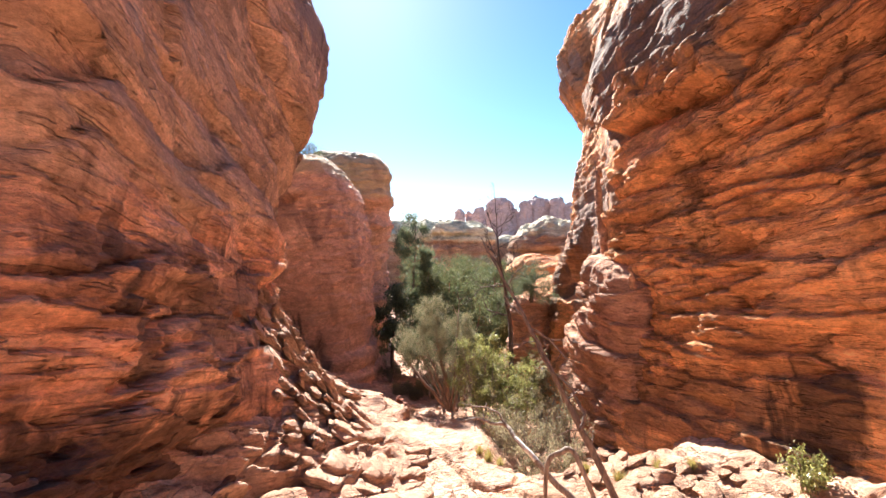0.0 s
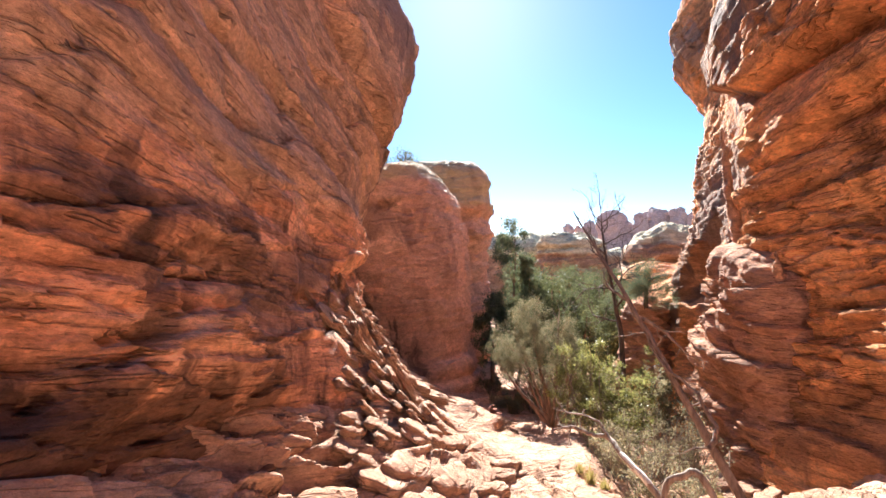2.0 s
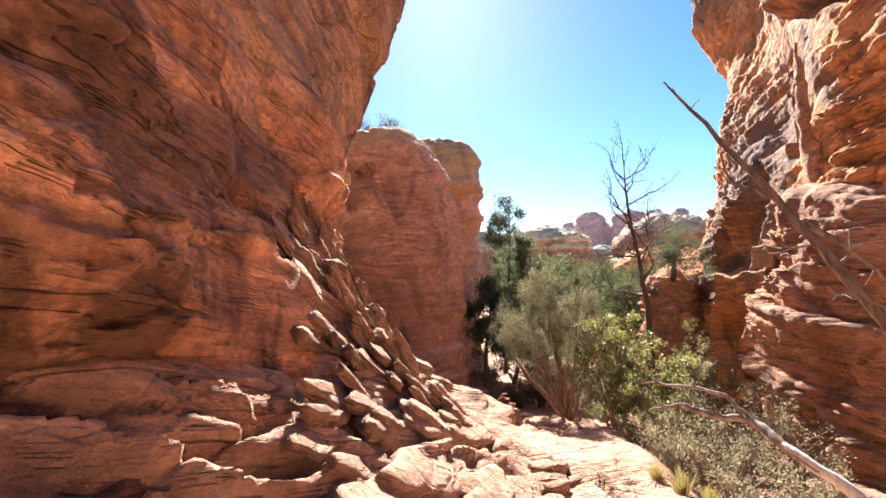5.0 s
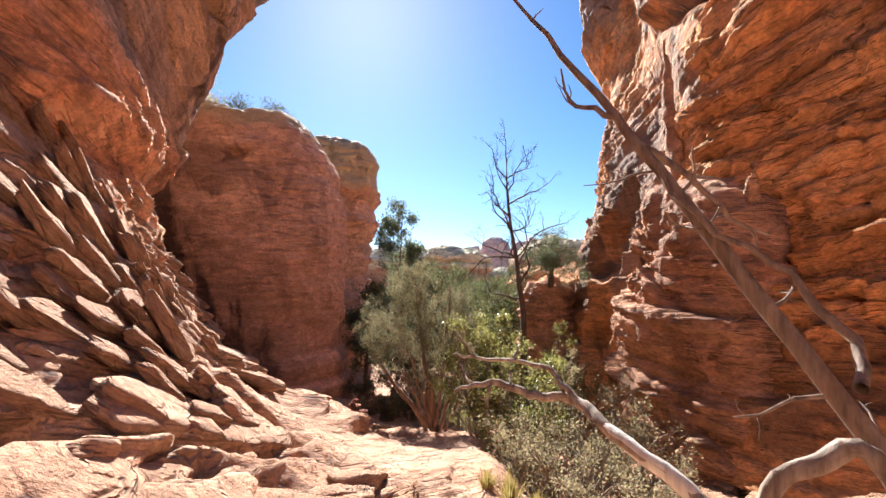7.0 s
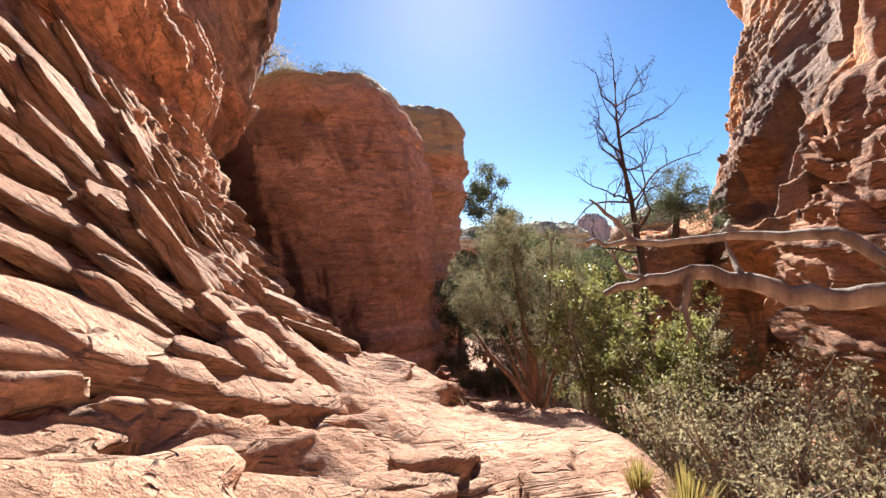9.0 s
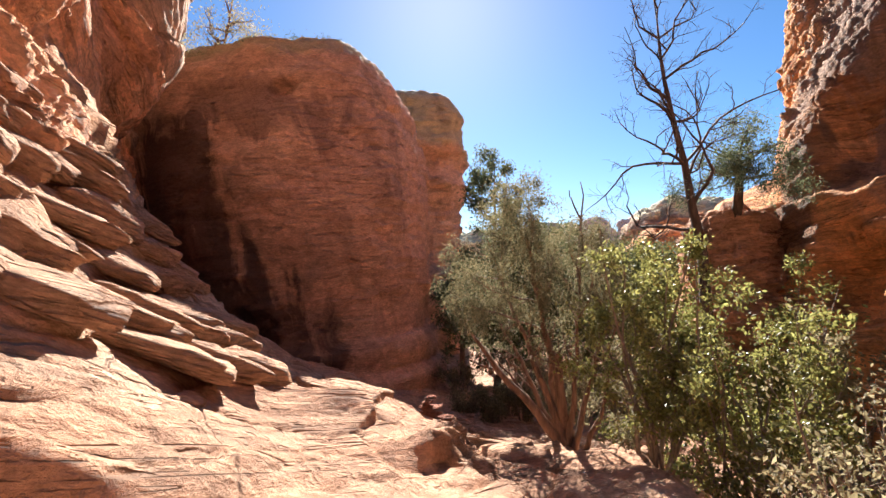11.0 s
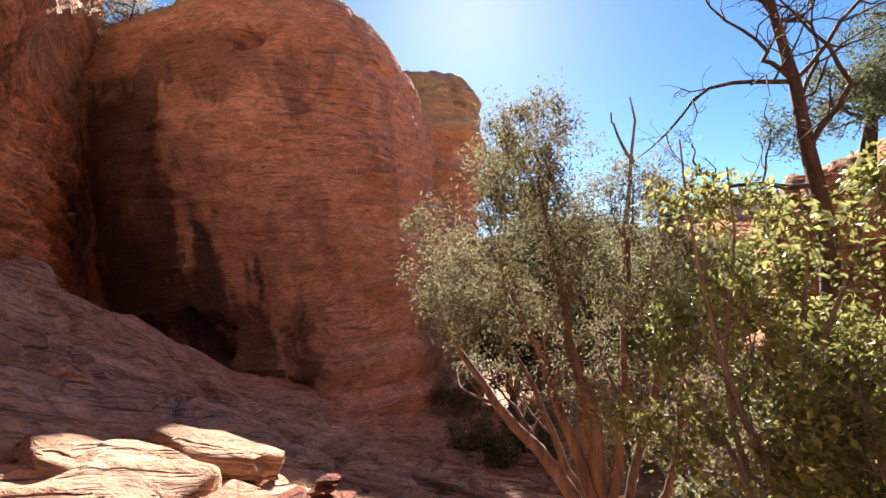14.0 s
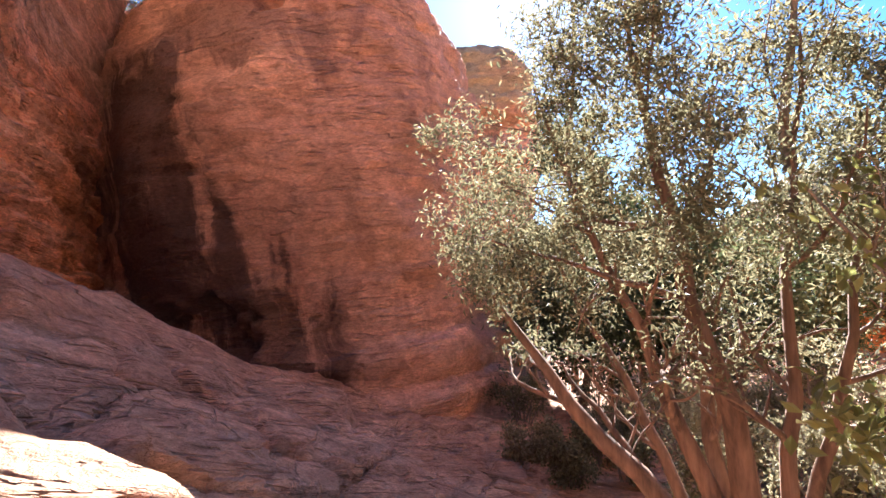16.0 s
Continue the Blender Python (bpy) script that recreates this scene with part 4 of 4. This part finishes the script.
pinyon = tagged(new("pinyon_tree"), "small leaning pinyon with blue-green needles against the cliff", "tree")
pinyon.location = (3.7, 19.7, -0.95)
ptips = []
bits = Bits()
H = 0.1 - pinyon.location.z
line = wander((0.0, 0.0, 0), (-0.05, -0.7, 1), 1.3 * H, 12, rng, 0.1, 0.02)
bits.tube(line, np.linspace(0.1, 0.04, 13), 8)
for n in range(16):
    a = n * 2.4
    l2 = wander(line[12 - n // 3], (math.cos(a), math.sin(a) * 0.6 - 0.25, 0.2), 0.8, 7, rng, 0.22, 0.04)
    grow(bits, l2, 0.03, 0.007, rng, 2, 4, 0.42, 0.22, 0.04, 0.6, ptips, 5, 0.3)
bits.make("trunk", WOOD_DARK, pinyon)
fol = Bits()
pz = pinyon.location.z
c = np.concatenate((clumps((0.0, -1.0, 0.42 - pz), (0.7, 0.5, 0.55), 44, 0.17, 110, rng), clumps((-0.6, -1.0, -0.1 - pz), (0.55, 0.4, 0.36), 30, 0.15, 110, rng), clumps((0.35, -1.0, -0.25 - pz), (0.55, 0.4, 0.42), 28, 0.15, 110, rng), clumps((-1.1, -1.1, -0.4 - pz), (0.36, 0.3, 0.25), 16, 0.14, 100, rng)))
fol.leaves(c, 0.06, 0.016, rng)
fol.make("crown", LEAF_PINE, pinyon, shade=False)

# ---- oak shrubs along the gully ----
shrub("oak_shrub", 1.3, 16.2, 3.3, 1.3, LEAF_OAK, TWIG, 11000, 0.062, 21, "yellow-green scrub oak bush in backlight beside the trail", group="gully oaks", stems=10)
shrub("oak_shrub", 2.6, 15.9, 3.2, 1.3, LEAF_OAK, TWIG, 11000, 0.062, 22, "yellow-green scrub oak bush in backlight beside the trail", group="gully oaks", stems=10)
shrub("oak_shrub", 1.8, 15.0, 2.4, 1.0, LEAF_OAK, TWIG, 4500, 0.06, 24, "yellow-green scrub oak bush in backlight beside the trail", group="gully oaks", stems=9)
shrub("oak_shrub", 3.6, 16.9, 2.8, 1.1, LEAF_GREY, TWIG, 5500, 0.07, 23, "dusty olive-green scrub oak below the cliff", group="gully oaks")
for n, (x, y, h, r) in enumerate([(1.75, 13.2, 1.8, 0.9), (2.8, 12.8, 1.9, 0.9), (2.1, 11.7, 1.5, 0.8), (3.3, 11.8, 1.4, 0.7), (1.6, 12.2, 1.2, 0.6), (3.7, 13.8, 1.9, 0.8), (2.0, 10.6, 1.1, 0.6), (2.9, 10.5, 1.1, 0.6)]):
    shrub("brush", x, y, h, r, LEAF_GREY, TWIG, 1700, 0.045, 30 + n, "grey-brown twiggy desert brush in the gully", group="gully brush", stems=11)
for n, (x, y, h, r) in enumerate([(-1.2, 20.6, 0.9, 0.5), (-1.9, 21.3, 0.8, 0.45), (-0.9, 22.5, 1.2, 0.6), (1.6, 20.2, 1.6, 0.9), (0.9, 21.8, 1.8, 1.0), (3.3, 20.8, 1.8, 0.9), (-2.6, 24.0, 1.5, 0.8), (-0.4, 25, 1.8, 1.0), (2.2, 23.5, 2.0, 1.1), (0.4, 19.6, 1.9, 0.9), (1.4, 18.9, 1.7, 0.8), (2.3, 19.6, 2.2, 1.0), (-0.5, 21.2, 1.6, 0.8), (1.9, 21.6, 2.2, 1.0), (3.4, 22.6, 2.2, 1.0), (0.5, 23.6, 2.0, 1.0)]):
    shrub("brush", x, y, h, r, LEAF_GREY if n % 2 else LEAF_JUN, TWIG, 3200, 0.06, 45 + n, "dark green brush along the gully floor", group="gully floor brush", stems=8)

# ---- trees further off ----
for n, (x, y, top, r, leaf) in enumerate([(-2.2, 30.4, 3.2, 1.2, LEAF_PINE), (-1.0, 29.0, 1.3, 1.5, LEAF_GREEN), (0.7, 27.0, 0.6, 1.6, LEAF_GREEN), (2.2, 30.0, 0.8, 1.6, LEAF_GREEN), (-0.4, 36.0, 1.6, 1.8, LEAF_GREEN),
                                          (4.0, 36.0, 0.9, 2.0, LEAF_GREEN), (-3.0, 27.5, 0.2, 1.2, LEAF_PINE), (5.0, 44.0, 0.9, 2.0, LEAF_GREEN), (1.5, 48.0, 1.4, 2.2, LEAF_GREEN), (-3.0, 50.0, 2.0, 2.4, LEAF_GREEN), (-1.6, 25.5, -1.2, 1.5, LEAF_GREEN), (1.6, 25.0, -0.6, 1.6, LEAF_GREEN), (3.4, 27.5, -0.2, 1.6, LEAF_GREEN), (0.0, 31.5, 0.9, 1.8, LEAF_GREEN),
                                          (3.0, 33.0, 0.6, 1.8, LEAF_GREEN), (6.0, 34.0, 0.2, 1.8, LEAF_GREEN), (2.5, 41.0, 1.0, 2.2, LEAF_GREEN), (-1.5, 42.0, 1.5, 2.2, LEAF_GREEN), (6.8, 50.0, 1.0, 2.4, LEAF_GREEN), (4.0, 58.0, 1.2, 2.6, LEAF_GREEN)]):
    z = ground_at(x, y)
    top -= 0.0 if n == 0 else 0.7
    conifer("pine_tree" if leaf is LEAF_PINE else "juniper_tree", x, y, z, top - z, r, leaf, 70 + n, "tall dark pinyon in the cleft below the tower" if n == 0 else "sunlit juniper on the valley floor", 9000, 0.15, "" if n == 0 else "valley trees", low=0.45 if n == 0 else 0.3)
for n, (x, y, z, h, r, leaf) in enumerate([(-10.4, 22.8, 4.4, 3.4, 1.3, LEAF_GREY), (-11.6, 22.4, 4.3, 2.0, 1.2, LEAF_GREY), (-9.4, 24.5, 5.6, 1.2, 0.8, LEAF_JUN), (-12.6, 23.0, 4.6, 1.8, 1.0, LEAF_JUN), (-7.7, 26.4, 5.6, 2.0, 0.9, LEAF_GREEN), (-9.4, 26.2, 5.7, 2.0, 0.8, LEAF_GREEN)]):
    conifer("juniper_tree", x, y, z, h, r, leaf, 90 + n, "small wispy juniper on top of the dome", 2600, 0.09, "dome-top junipers", 0.06)


# ---- dead pole and fallen log ----
rng = np.random.default_rng(17)
pole = tagged(new("dead_pole"), "leaning dead tree trunk with broken side branches", "dead tree")
tip, low = np.array((0.74, 9.09, 1.72)), np.array((2.44, 7.37, -1.86))
s = np.linspace(0, 1.24, 22)
line = tip + (low - tip) * s[:, None] + np.array((0, 0, 0.07)) * (4 * s * (1 - s))[:, None] + rng.normal(size=(22, 3)) * 0.008
bits = Bits()
bits.tube(line, np.interp(s, [0, 0.15, 0.5, 1.24], [0.009, 0.02, 0.038, 0.068]), 10, 2)
bits.make("trunk", WOOD_BROWN, pole)
for f, way, ln, r, dep in ((0.43, (-0.55, 0.6, 0.45), 0.75, 0.026, 1), (0.52, (0.5, -0.1, -0.25), 1.1, 0.03, 1), (0.55, (-0.6, 0.3, 0.1), 0.5, 0.012, 1), (0.08, (-0.3, 0.2, 0.4), 0.16, 0.01, 0), (0.16, (0.3, -0.1, 0.35), 0.14, 0.01, 0),
                           (0.62, (0.5, -0.2, 0.4), 0.35, 0.014, 1), (0.7, (-0.6, 0.1, 0.05), 0.4, 0.012, 1), (0.8, (0.6, 0.0, 0.2), 0.35, 0.014, 1), (0.92, (-0.6, 0.2, 0.1), 0.5, 0.016, 1), (0.98, (0.5, 0.3, 0.3), 0.3, 0.012, 1)):
    start = line[int(f / 1.24 * 21)]
    limb_with_twigs("side_branch", "twig", wander(start, way, ln, 8, rng, 0.22, 0.02), r, r * 0.3, rng, dep, 3, 0.35, 0.25, 0.03, 0.6, 6, 0.4, WOOD_BROWN, pole)
side = Bits()
k = np.linspace(0, 1, 14)
way_pts = np.array([(1.62, 8.12, -0.15), (1.8, 7.9, -0.53), (2.09, 7.7, -0.77), (2.19, 7.6, -0.98), (2.28, 7.42, -1.19), (2.12, 7.3, -1.34)])
pts = spline(np.column_stack((np.arange(6), way_pts)), k * 5) + rng.normal(size=(14, 3)) * 0.012
side.tube(pts, np.linspace(0.014, 0.034, 14), 7)
side.make("side_branch", WOOD_BROWN, pole, "twisted peeling side branch")

log = tagged(new("fallen_log"), "bleached crooked dead log lying over the gully", "dead tree")
ends = np.array([(0.36, 8.52, -1.66), (0.55, 8.5, -1.6), (0.73, 8.46, -1.61), (0.89, 8.42, -1.66), (1.08, 8.36, -1.65), (1.19, 8.17, -1.68), (1.25, 7.98, -1.76), (1.51, 7.59, -1.93), (1.75, 7.3, -2.15), (2.2, 6.95, -2.45), (2.6, 6.7, -2.65)])
kk = np.linspace(0, 10, 44)
pts = spline(np.column_stack((np.arange(11), ends)), kk) + rng.normal(size=(44, 3)) * 0.005
bits = Bits()
bits.tube(pts, np.interp(kk, [0, 1, 4, 7, 10], [0.008, 0.02, 0.03, 0.042, 0.055]), 9, 4)
bits.make("trunk", WOOD_GREY, log)
bits = Bits()
bits.tube(pts[24:33] + np.array((0, -0.004, 0.006)), np.interp(np.arange(9), [0, 2, 6, 8], [0.012, 0.038, 0.043, 0.014]), 9, 4)
bits.make("bare_patch", WOOD_WHITE, log, "bleached white patch of bare wood")
bits = Bits()
up = spline(np.column_stack((np.arange(6), np.array([(0.36, 8.95, -1.47), (0.5, 8.86, -1.48), (0.78, 8.7, -1.47), (0.99, 8.5, -1.48), (1.08, 8.32, -1.58), (1.2, 8.1, -1.71)]))), np.linspace(0, 5, 22))
bits.tube(up + rng.normal(size=(22, 3)) * 0.005, np.linspace(0.008, 0.026, 22), 8, 2)
bits.make("limb", WOOD_GREY, log)
for p0, way, ln in ((pts[6], (-0.2, 0.1, -0.8), 0.25), (pts[4], (-0.5, 0.4, 0.2), 0.3), (pts[9], (-0.2, 0.3, 0.6), 0.18), (up[5], (-0.3, 0.5, 0.2), 0.3), (up[9], (-0.2, 0.1, 0.7), 0.14), (pts[17], (0.3, 0.2, 0.6), 0.15)):
    bits = Bits()
    grow(bits, wander(p0, way, ln, 6, rng, 0.25, 0), 0.014, 0.004, rng, 1, 3, 0.5, 0.3, 0, 0.6, [], 5, 0.3)
    bits.make("twig", WOOD_GREY, log)
arch = tagged(new("fallen_branch"), "bent bleached branch arching over the ground", "dead tree")
bits = Bits()
pts = spline(np.column_stack((np.arange(5), np.array([(1.58, 7.25, -2.6), (1.62, 7.2, -1.82), (1.8, 7.13, -1.63), (2.0, 7.05, -1.62), (2.4, 6.9, -2.6)]))), np.linspace(0, 4, 22))
bits.tube(pts, np.linspace(0.032, 0.042, 22), 9, 1)
bits.make("trunk", WOOD_GREY, arch)


# ---- grass tufts ----
def tuft(x, y, h, r, material, count, seed, label):
    rng = np.random.default_rng(seed)
    a = rng.uniform(0, 6.28, count)
    out = rng.uniform(0, 1, count)
    base = np.stack((0.3 * r * out * np.cos(a), 0.3 * r * out * np.sin(a), np.zeros(count)), axis=-1)
    end = np.stack((r * out * np.cos(a), r * out * np.sin(a), h * rng.uniform(0.5, 1, count)), axis=-1)
    side = np.stack((-np.sin(a), np.cos(a), 0 * a), axis=-1) * 0.004
    mid = base * 0.45 + end * 0.55 + np.array((0, 0, 0.12 * h))
    v = np.stack((base - side, base + side, mid + side * 0.8, mid - side * 0.8, end + side * 0.2, end - side * 0.2), axis=1)
    i = np.arange(count)[:, None] * 6
    f = np.concatenate((i + np.array([[0, 1, 2, 3]]), i + np.array([[3, 2, 4, 5]])))
    ob = raw_object("grass_tuft", v.reshape(-1, 3), f, material, False)
    ob.location = (x, y, ground_at(x, y) - 0.02)
    return tagged(ob, label, "grass", "grass tufts")


for n, (x, y, h, r) in enumerate([(0.95, 9.7, 0.34, 0.2), (1.15, 9.4, 0.28, 0.18), (0.8, 10.2, 0.25, 0.15), (3.1, 8.2, 0.2, 0.18), (3.9, 8.4, 0.22, 0.2), (4.4, 8.2, 0.2, 0.18), (2.7, 8.8, 0.2, 0.16)]):
    tuft(x, y, h, r, LEAF_STRAW, 240, 110 + n, "dry straw-yellow grass tuft growing from the slickrock")
shrub("green_shrub", 5.3, 6.7, 0.75, 0.5, LEAF_OAK, TWIG, 1500, 0.06, 140, "small yellow-green bush at the foot of the cliff", stems=7)
shrub("green_plant", -1.72, 4.55, 0.16, 0.14, LEAF_OAK, TWIG, 160, 0.05, 141, "tiny bright green plant in a rock crack", category="plant", stems=4)


# ---- stacked red stones ----
def stone_mesh(seed, flat):
    rng = np.random.default_rng(seed)
    bm = bmesh.new()
    for _ in range(22):
        d = rng.normal(size=3)
        d /= np.abs(d).max() ** 0.75 * np.linalg.norm(d) ** 0.25
        bm.verts.new(d * np.array((0.5, 0.36, flat)) * rng.uniform(0.85, 1.1))
    hull = bmesh.ops.convex_hull(bm, input=bm.verts)
    bmesh.ops.delete(bm, geom=[g for g in hull["geom_interior"] if isinstance(g, bmesh.types.BMVert)], context="VERTS")
    me = bpy.data.meshes.new("stone")
    bm.to_mesh(me)
    bm.free()
    me.materials.append(ROCK_G)
    return me



RED = sandstone("red_loose_stone", (0.30, 0.09, 0.05), (0.42, 0.14, 0.08), (0.5, 0.2, 0.12), 0.2)
pile = tagged(new("stone_pile"), "little stack of flat red stones on the slab edge", "rock pile")
pile.location = (-1.42, 14.95, ground_at(-1.42, 14.95) + 0.03)
for n, (x, y, z, s, a) in enumerate([(0, 0, 0.03, 0.34, 10), (-0.28, 0.1, 0.03, 0.26, 70), (0.03, 0.02, 0.10, 0.28, 40), (0.0, -0.02, 0.16, 0.2, 95), (0.22, -0.1, 0.02, 0.2, 20), (0.02, 0.0, 0.21, 0.14, 15)]):
    me = stone_mesh(400 + n, 0.13)
    me.materials.clear()
    me.materials.append(RED)
    ob = under(new("stone", me), pile)
    ob.matrix_basis = pose(x, y, z, 4, 3, a) @ Matrix.Diagonal((s, s, s, 1))

boulder = butte("boulder", -2.0, 22.2, 0.32, 0.28, [(-5.9, 1.0), (-5.5, 1.05), (-5.25, 0.8), (-5.12, 0.4), (-5.1, 0)], ROCK_F, 77, 40, 24, 2.3, 0, "pale rounded boulder beside the trail", ledge=0.01, lump=0.05, fine=0.01, plate=0)
boulder["category"] = "boulder"
meshes = [stone_mesh(200 + n, (0.07, 0.1, 0.13, 0.2)[n % 4]) for n in range(16)]
rng = np.random.default_rng(3)
placed = 0
while placed < 240:
    zone = rng.uniform() if placed < 210 else 2
    if zone < 0.2:
        x, y = rng.uniform(-2.5, 0.3), rng.uniform(6.8, 15.5)
        size = rng.uniform(0.1, 0.3)
    elif zone < 0.7:
        x, y = rng.uniform(1.2, 4.6), rng.uniform(8.5, 15.5)
        size = rng.uniform(0.12, 0.45)
    elif zone == 2:
        x, y = rng.uniform(-1.9, -0.3), rng.uniform(16.5, 22)
        size = rng.uniform(0.25, 0.7)
    else:
        x, y = rng.uniform(2.6, 6.2), rng.uniform(6.0, 9.5)
        size = rng.uniform(0.15, 0.6)
    if (y < 8.2 and abs(x) < 0.9) or (10.2 < y < 14.2 and x < 0.9):
        continue
    z = ground_at(x, y)
    slope = (ground_at(x + 0.2, y) - z) / 0.2
    ob = new("stone", meshes[int(rng.integers(0, 16))])
    ob.parent = ground
    ob.matrix_basis = pose(x, y, z + 0.02 * size, 0, -math.degrees(math.atan(slope)) * 0.9, 0) @ pose(0, 0, 0, -8 + rng.normal() * 6, rng.normal() * 6, rng.normal() * 35 + 70) @ Matrix.Diagonal((size, size, size, 1))
    placed += 1


# ---- broken slabs on the sunlit ledges ----
def slab_mesh(seed):
    """A weathered slab, 1 m long, 0.5 m wide and 0.3 m thick, with worn bedding on its sides."""
    a = np.linspace(0, 2 * np.pi, 26, endpoint=False)[:, None]
    e = np.linspace(-np.pi / 2, np.pi / 2, 13)[None, :]
    box = lambda v, k: np.sign(v) * np.abs(v) ** k
    side = box(np.cos(e), 0.42)
    p = np.stack((0.5 * side * box(np.cos(a), 0.6), 0.25 * side * box(np.sin(a), 0.6), 0.15 * box(np.sin(e), 0.55) + 0 * a), axis=-1)
    taper = (1 - 0.6 * smooth(0.05, 0.5, p[..., 0])) * (1 - 0.45 * smooth(-0.1, -0.5, p[..., 0]))
    p = p + np.stack((0.06 * fbm(p * 4 + seed, 2, seed + 9), 0.1 * np.sin(p[..., 0] * 4 + seed), 0.05 * fbm(p * 3 + seed, 2, seed + 11)), axis=-1)
    beds = 1 + 0.07 * (saw(p[..., 2] * 14 + seed) - 0.5) + 0.24 * fbm(p * 2.6 + seed * 7.1, 4, seed)
    p = p * np.stack((beds, beds * taper, 1 + 0.3 * fbm(p * np.array((2.0, 2.0, 0.0)) + seed, 2, seed + 5)), axis=-1)
    idx = np.arange(26 * 13).reshape(26, 13)
    idx = np.concatenate((idx, idx[:1]))
    ob = raw_object("slab", p.reshape(-1, 3), np.stack((idx[:-1, :-1], idx[1:, :-1], idx[1:, 1:], idx[:-1, 1:]), axis=-1).reshape(-1, 4), ROCK_G)
    me = ob.data
    bpy.data.objects.remove(ob)
    return me


def lay_slab(x, y, size, way, tilt, lift, kind, level=0.0):
    """One slab lying on the slope, its length along way, its far edge dipped by tilt."""
    z = ground_at(x, y)
    gx1, gy1 = (ground_at(x + 0.25, y) - ground_at(x - 0.25, y)) / 0.5, (ground_at(x, y + 0.25) - ground_at(x, y - 0.25)) / 0.5
    up = (Vector((-gx1, -gy1, 1.0)).normalized() * (1 - level) + Vector(tilt) + Vector((0, 0, level))).normalized()
    way = Vector((way[0], way[1], 0.0))
    way = (way - up * way.dot(up)).normalized()
    ob = new("slab", slabs[kind])
    ob.parent = ground
    ob.matrix_basis = Matrix.Translation(Vector((x, y, z)) + up * lift) @ Matrix((way, up.cross(way), up)).transposed().to_4x4() @ Matrix.Diagonal((*size, 1))


slabs = [slab_mesh(500 + n) for n in range(14)]
rng = np.random.default_rng(29)
for row in range(22):
    for col in range(10):
        y = 6.8 + 0.29 * row + rng.uniform(-0.14, 0.14)
        x = -0.5 - 0.36 * col + rng.uniform(-0.15, 0.15) - 0.05 * (y - 7)
        steep = min(1.0, max(0.0, (-x - 1.4) / 1.0))
        if (y > 10.2 and x > -2.6) or (y < 7.6 and x < -2.4) or y > 11.6 or rng.uniform() < 0.05 + 0.4 * (1 - steep):
            continue
        big = rng.uniform() ** 3
        lay_slab(x, y, (0.7 + 0.6 * big + 0.35 * steep * rng.uniform(), 0.6 + 0.8 * big - 0.16 * steep, (0.4 + 0.35 * rng.uniform() + 0.3 * big) * (1 - 0.35 * steep)), (0.34 + rng.normal() * 0.14, 0.9 + rng.normal() * 0.1),
                 (rng.normal() * 0.08, 0.03 + 0.28 * steep + rng.normal() * 0.07, 0.0), 0.04, int(rng.integers(0, 14)))
# flat rocks stacked on the smooth slab, and the block past them
for x, y, size, way, lift, kind in ((-2.4, 14.45, (0.95, 1.0, 0.36), (0.95, 0.25), 0.0, 0), (-2.0, 14.4, (0.5, 0.7, 0.36), (0.9, 0.3), -0.02, 4), (-1.8, 14.6, (0.45, 0.6, 0.36), (0.8, 0.4), 0.0, 7), (-2.35, 15.2, (0.95, 1.2, 0.6), (0.95, 0.1), 0.0, 9)):
    lay_slab(x, y, size, way, (0.06, 0.04, 0.0), lift, kind, 0.45)
# ledges whose noses stick out of the slope above the smooth slab
for row in range(9):
    for col in range(6):
        x, y = -2.75 - 0.42 * col + rng.uniform(-0.15, 0.15), 11.7 + 0.36 * row + rng.uniform(-0.15, 0.15)
        if y > 13.6 + 0.35 * col or rng.uniform() < 0.15:
            continue
        lay_slab(x, y, (rng.uniform(0.6, 1.15), rng.uniform(0.8, 1.5), rng.uniform(0.45, 0.85)), (0.8 + rng.normal() * 0.18, 0.4 + rng.normal() * 0.15), (0.0, 0.06, 0.0), 0.02, int(rng.integers(0, 14)), 0.5)
# thin ledges across the trail, and broken beds on the far bank of the gully
for n in range(34):
    lay_slab(rng.uniform(-2.1, 0.0), 16.3 + 0.17 * n + rng.uniform(-0.06, 0.06), (rng.uniform(0.7, 1.5), rng.uniform(0.5, 0.9), rng.uniform(0.2, 0.45)), (1.0, rng.normal() * 0.18), (0.0, 0.1, 0.0), 0.02, int(rng.integers(0, 14)), 0.3)
for n in range(46):
    lay_slab(rng.uniform(2.7, 4.5), rng.uniform(8.6, 14.5), (rng.uniform(0.4, 0.9), rng.uniform(0.5, 0.9), rng.uniform(0.3, 0.6)), (rng.normal() * 0.4 + 0.5, 0.8), (0.0, 0.08, 0.0), 0.04, int(rng.integers(0, 14)), 0.6)
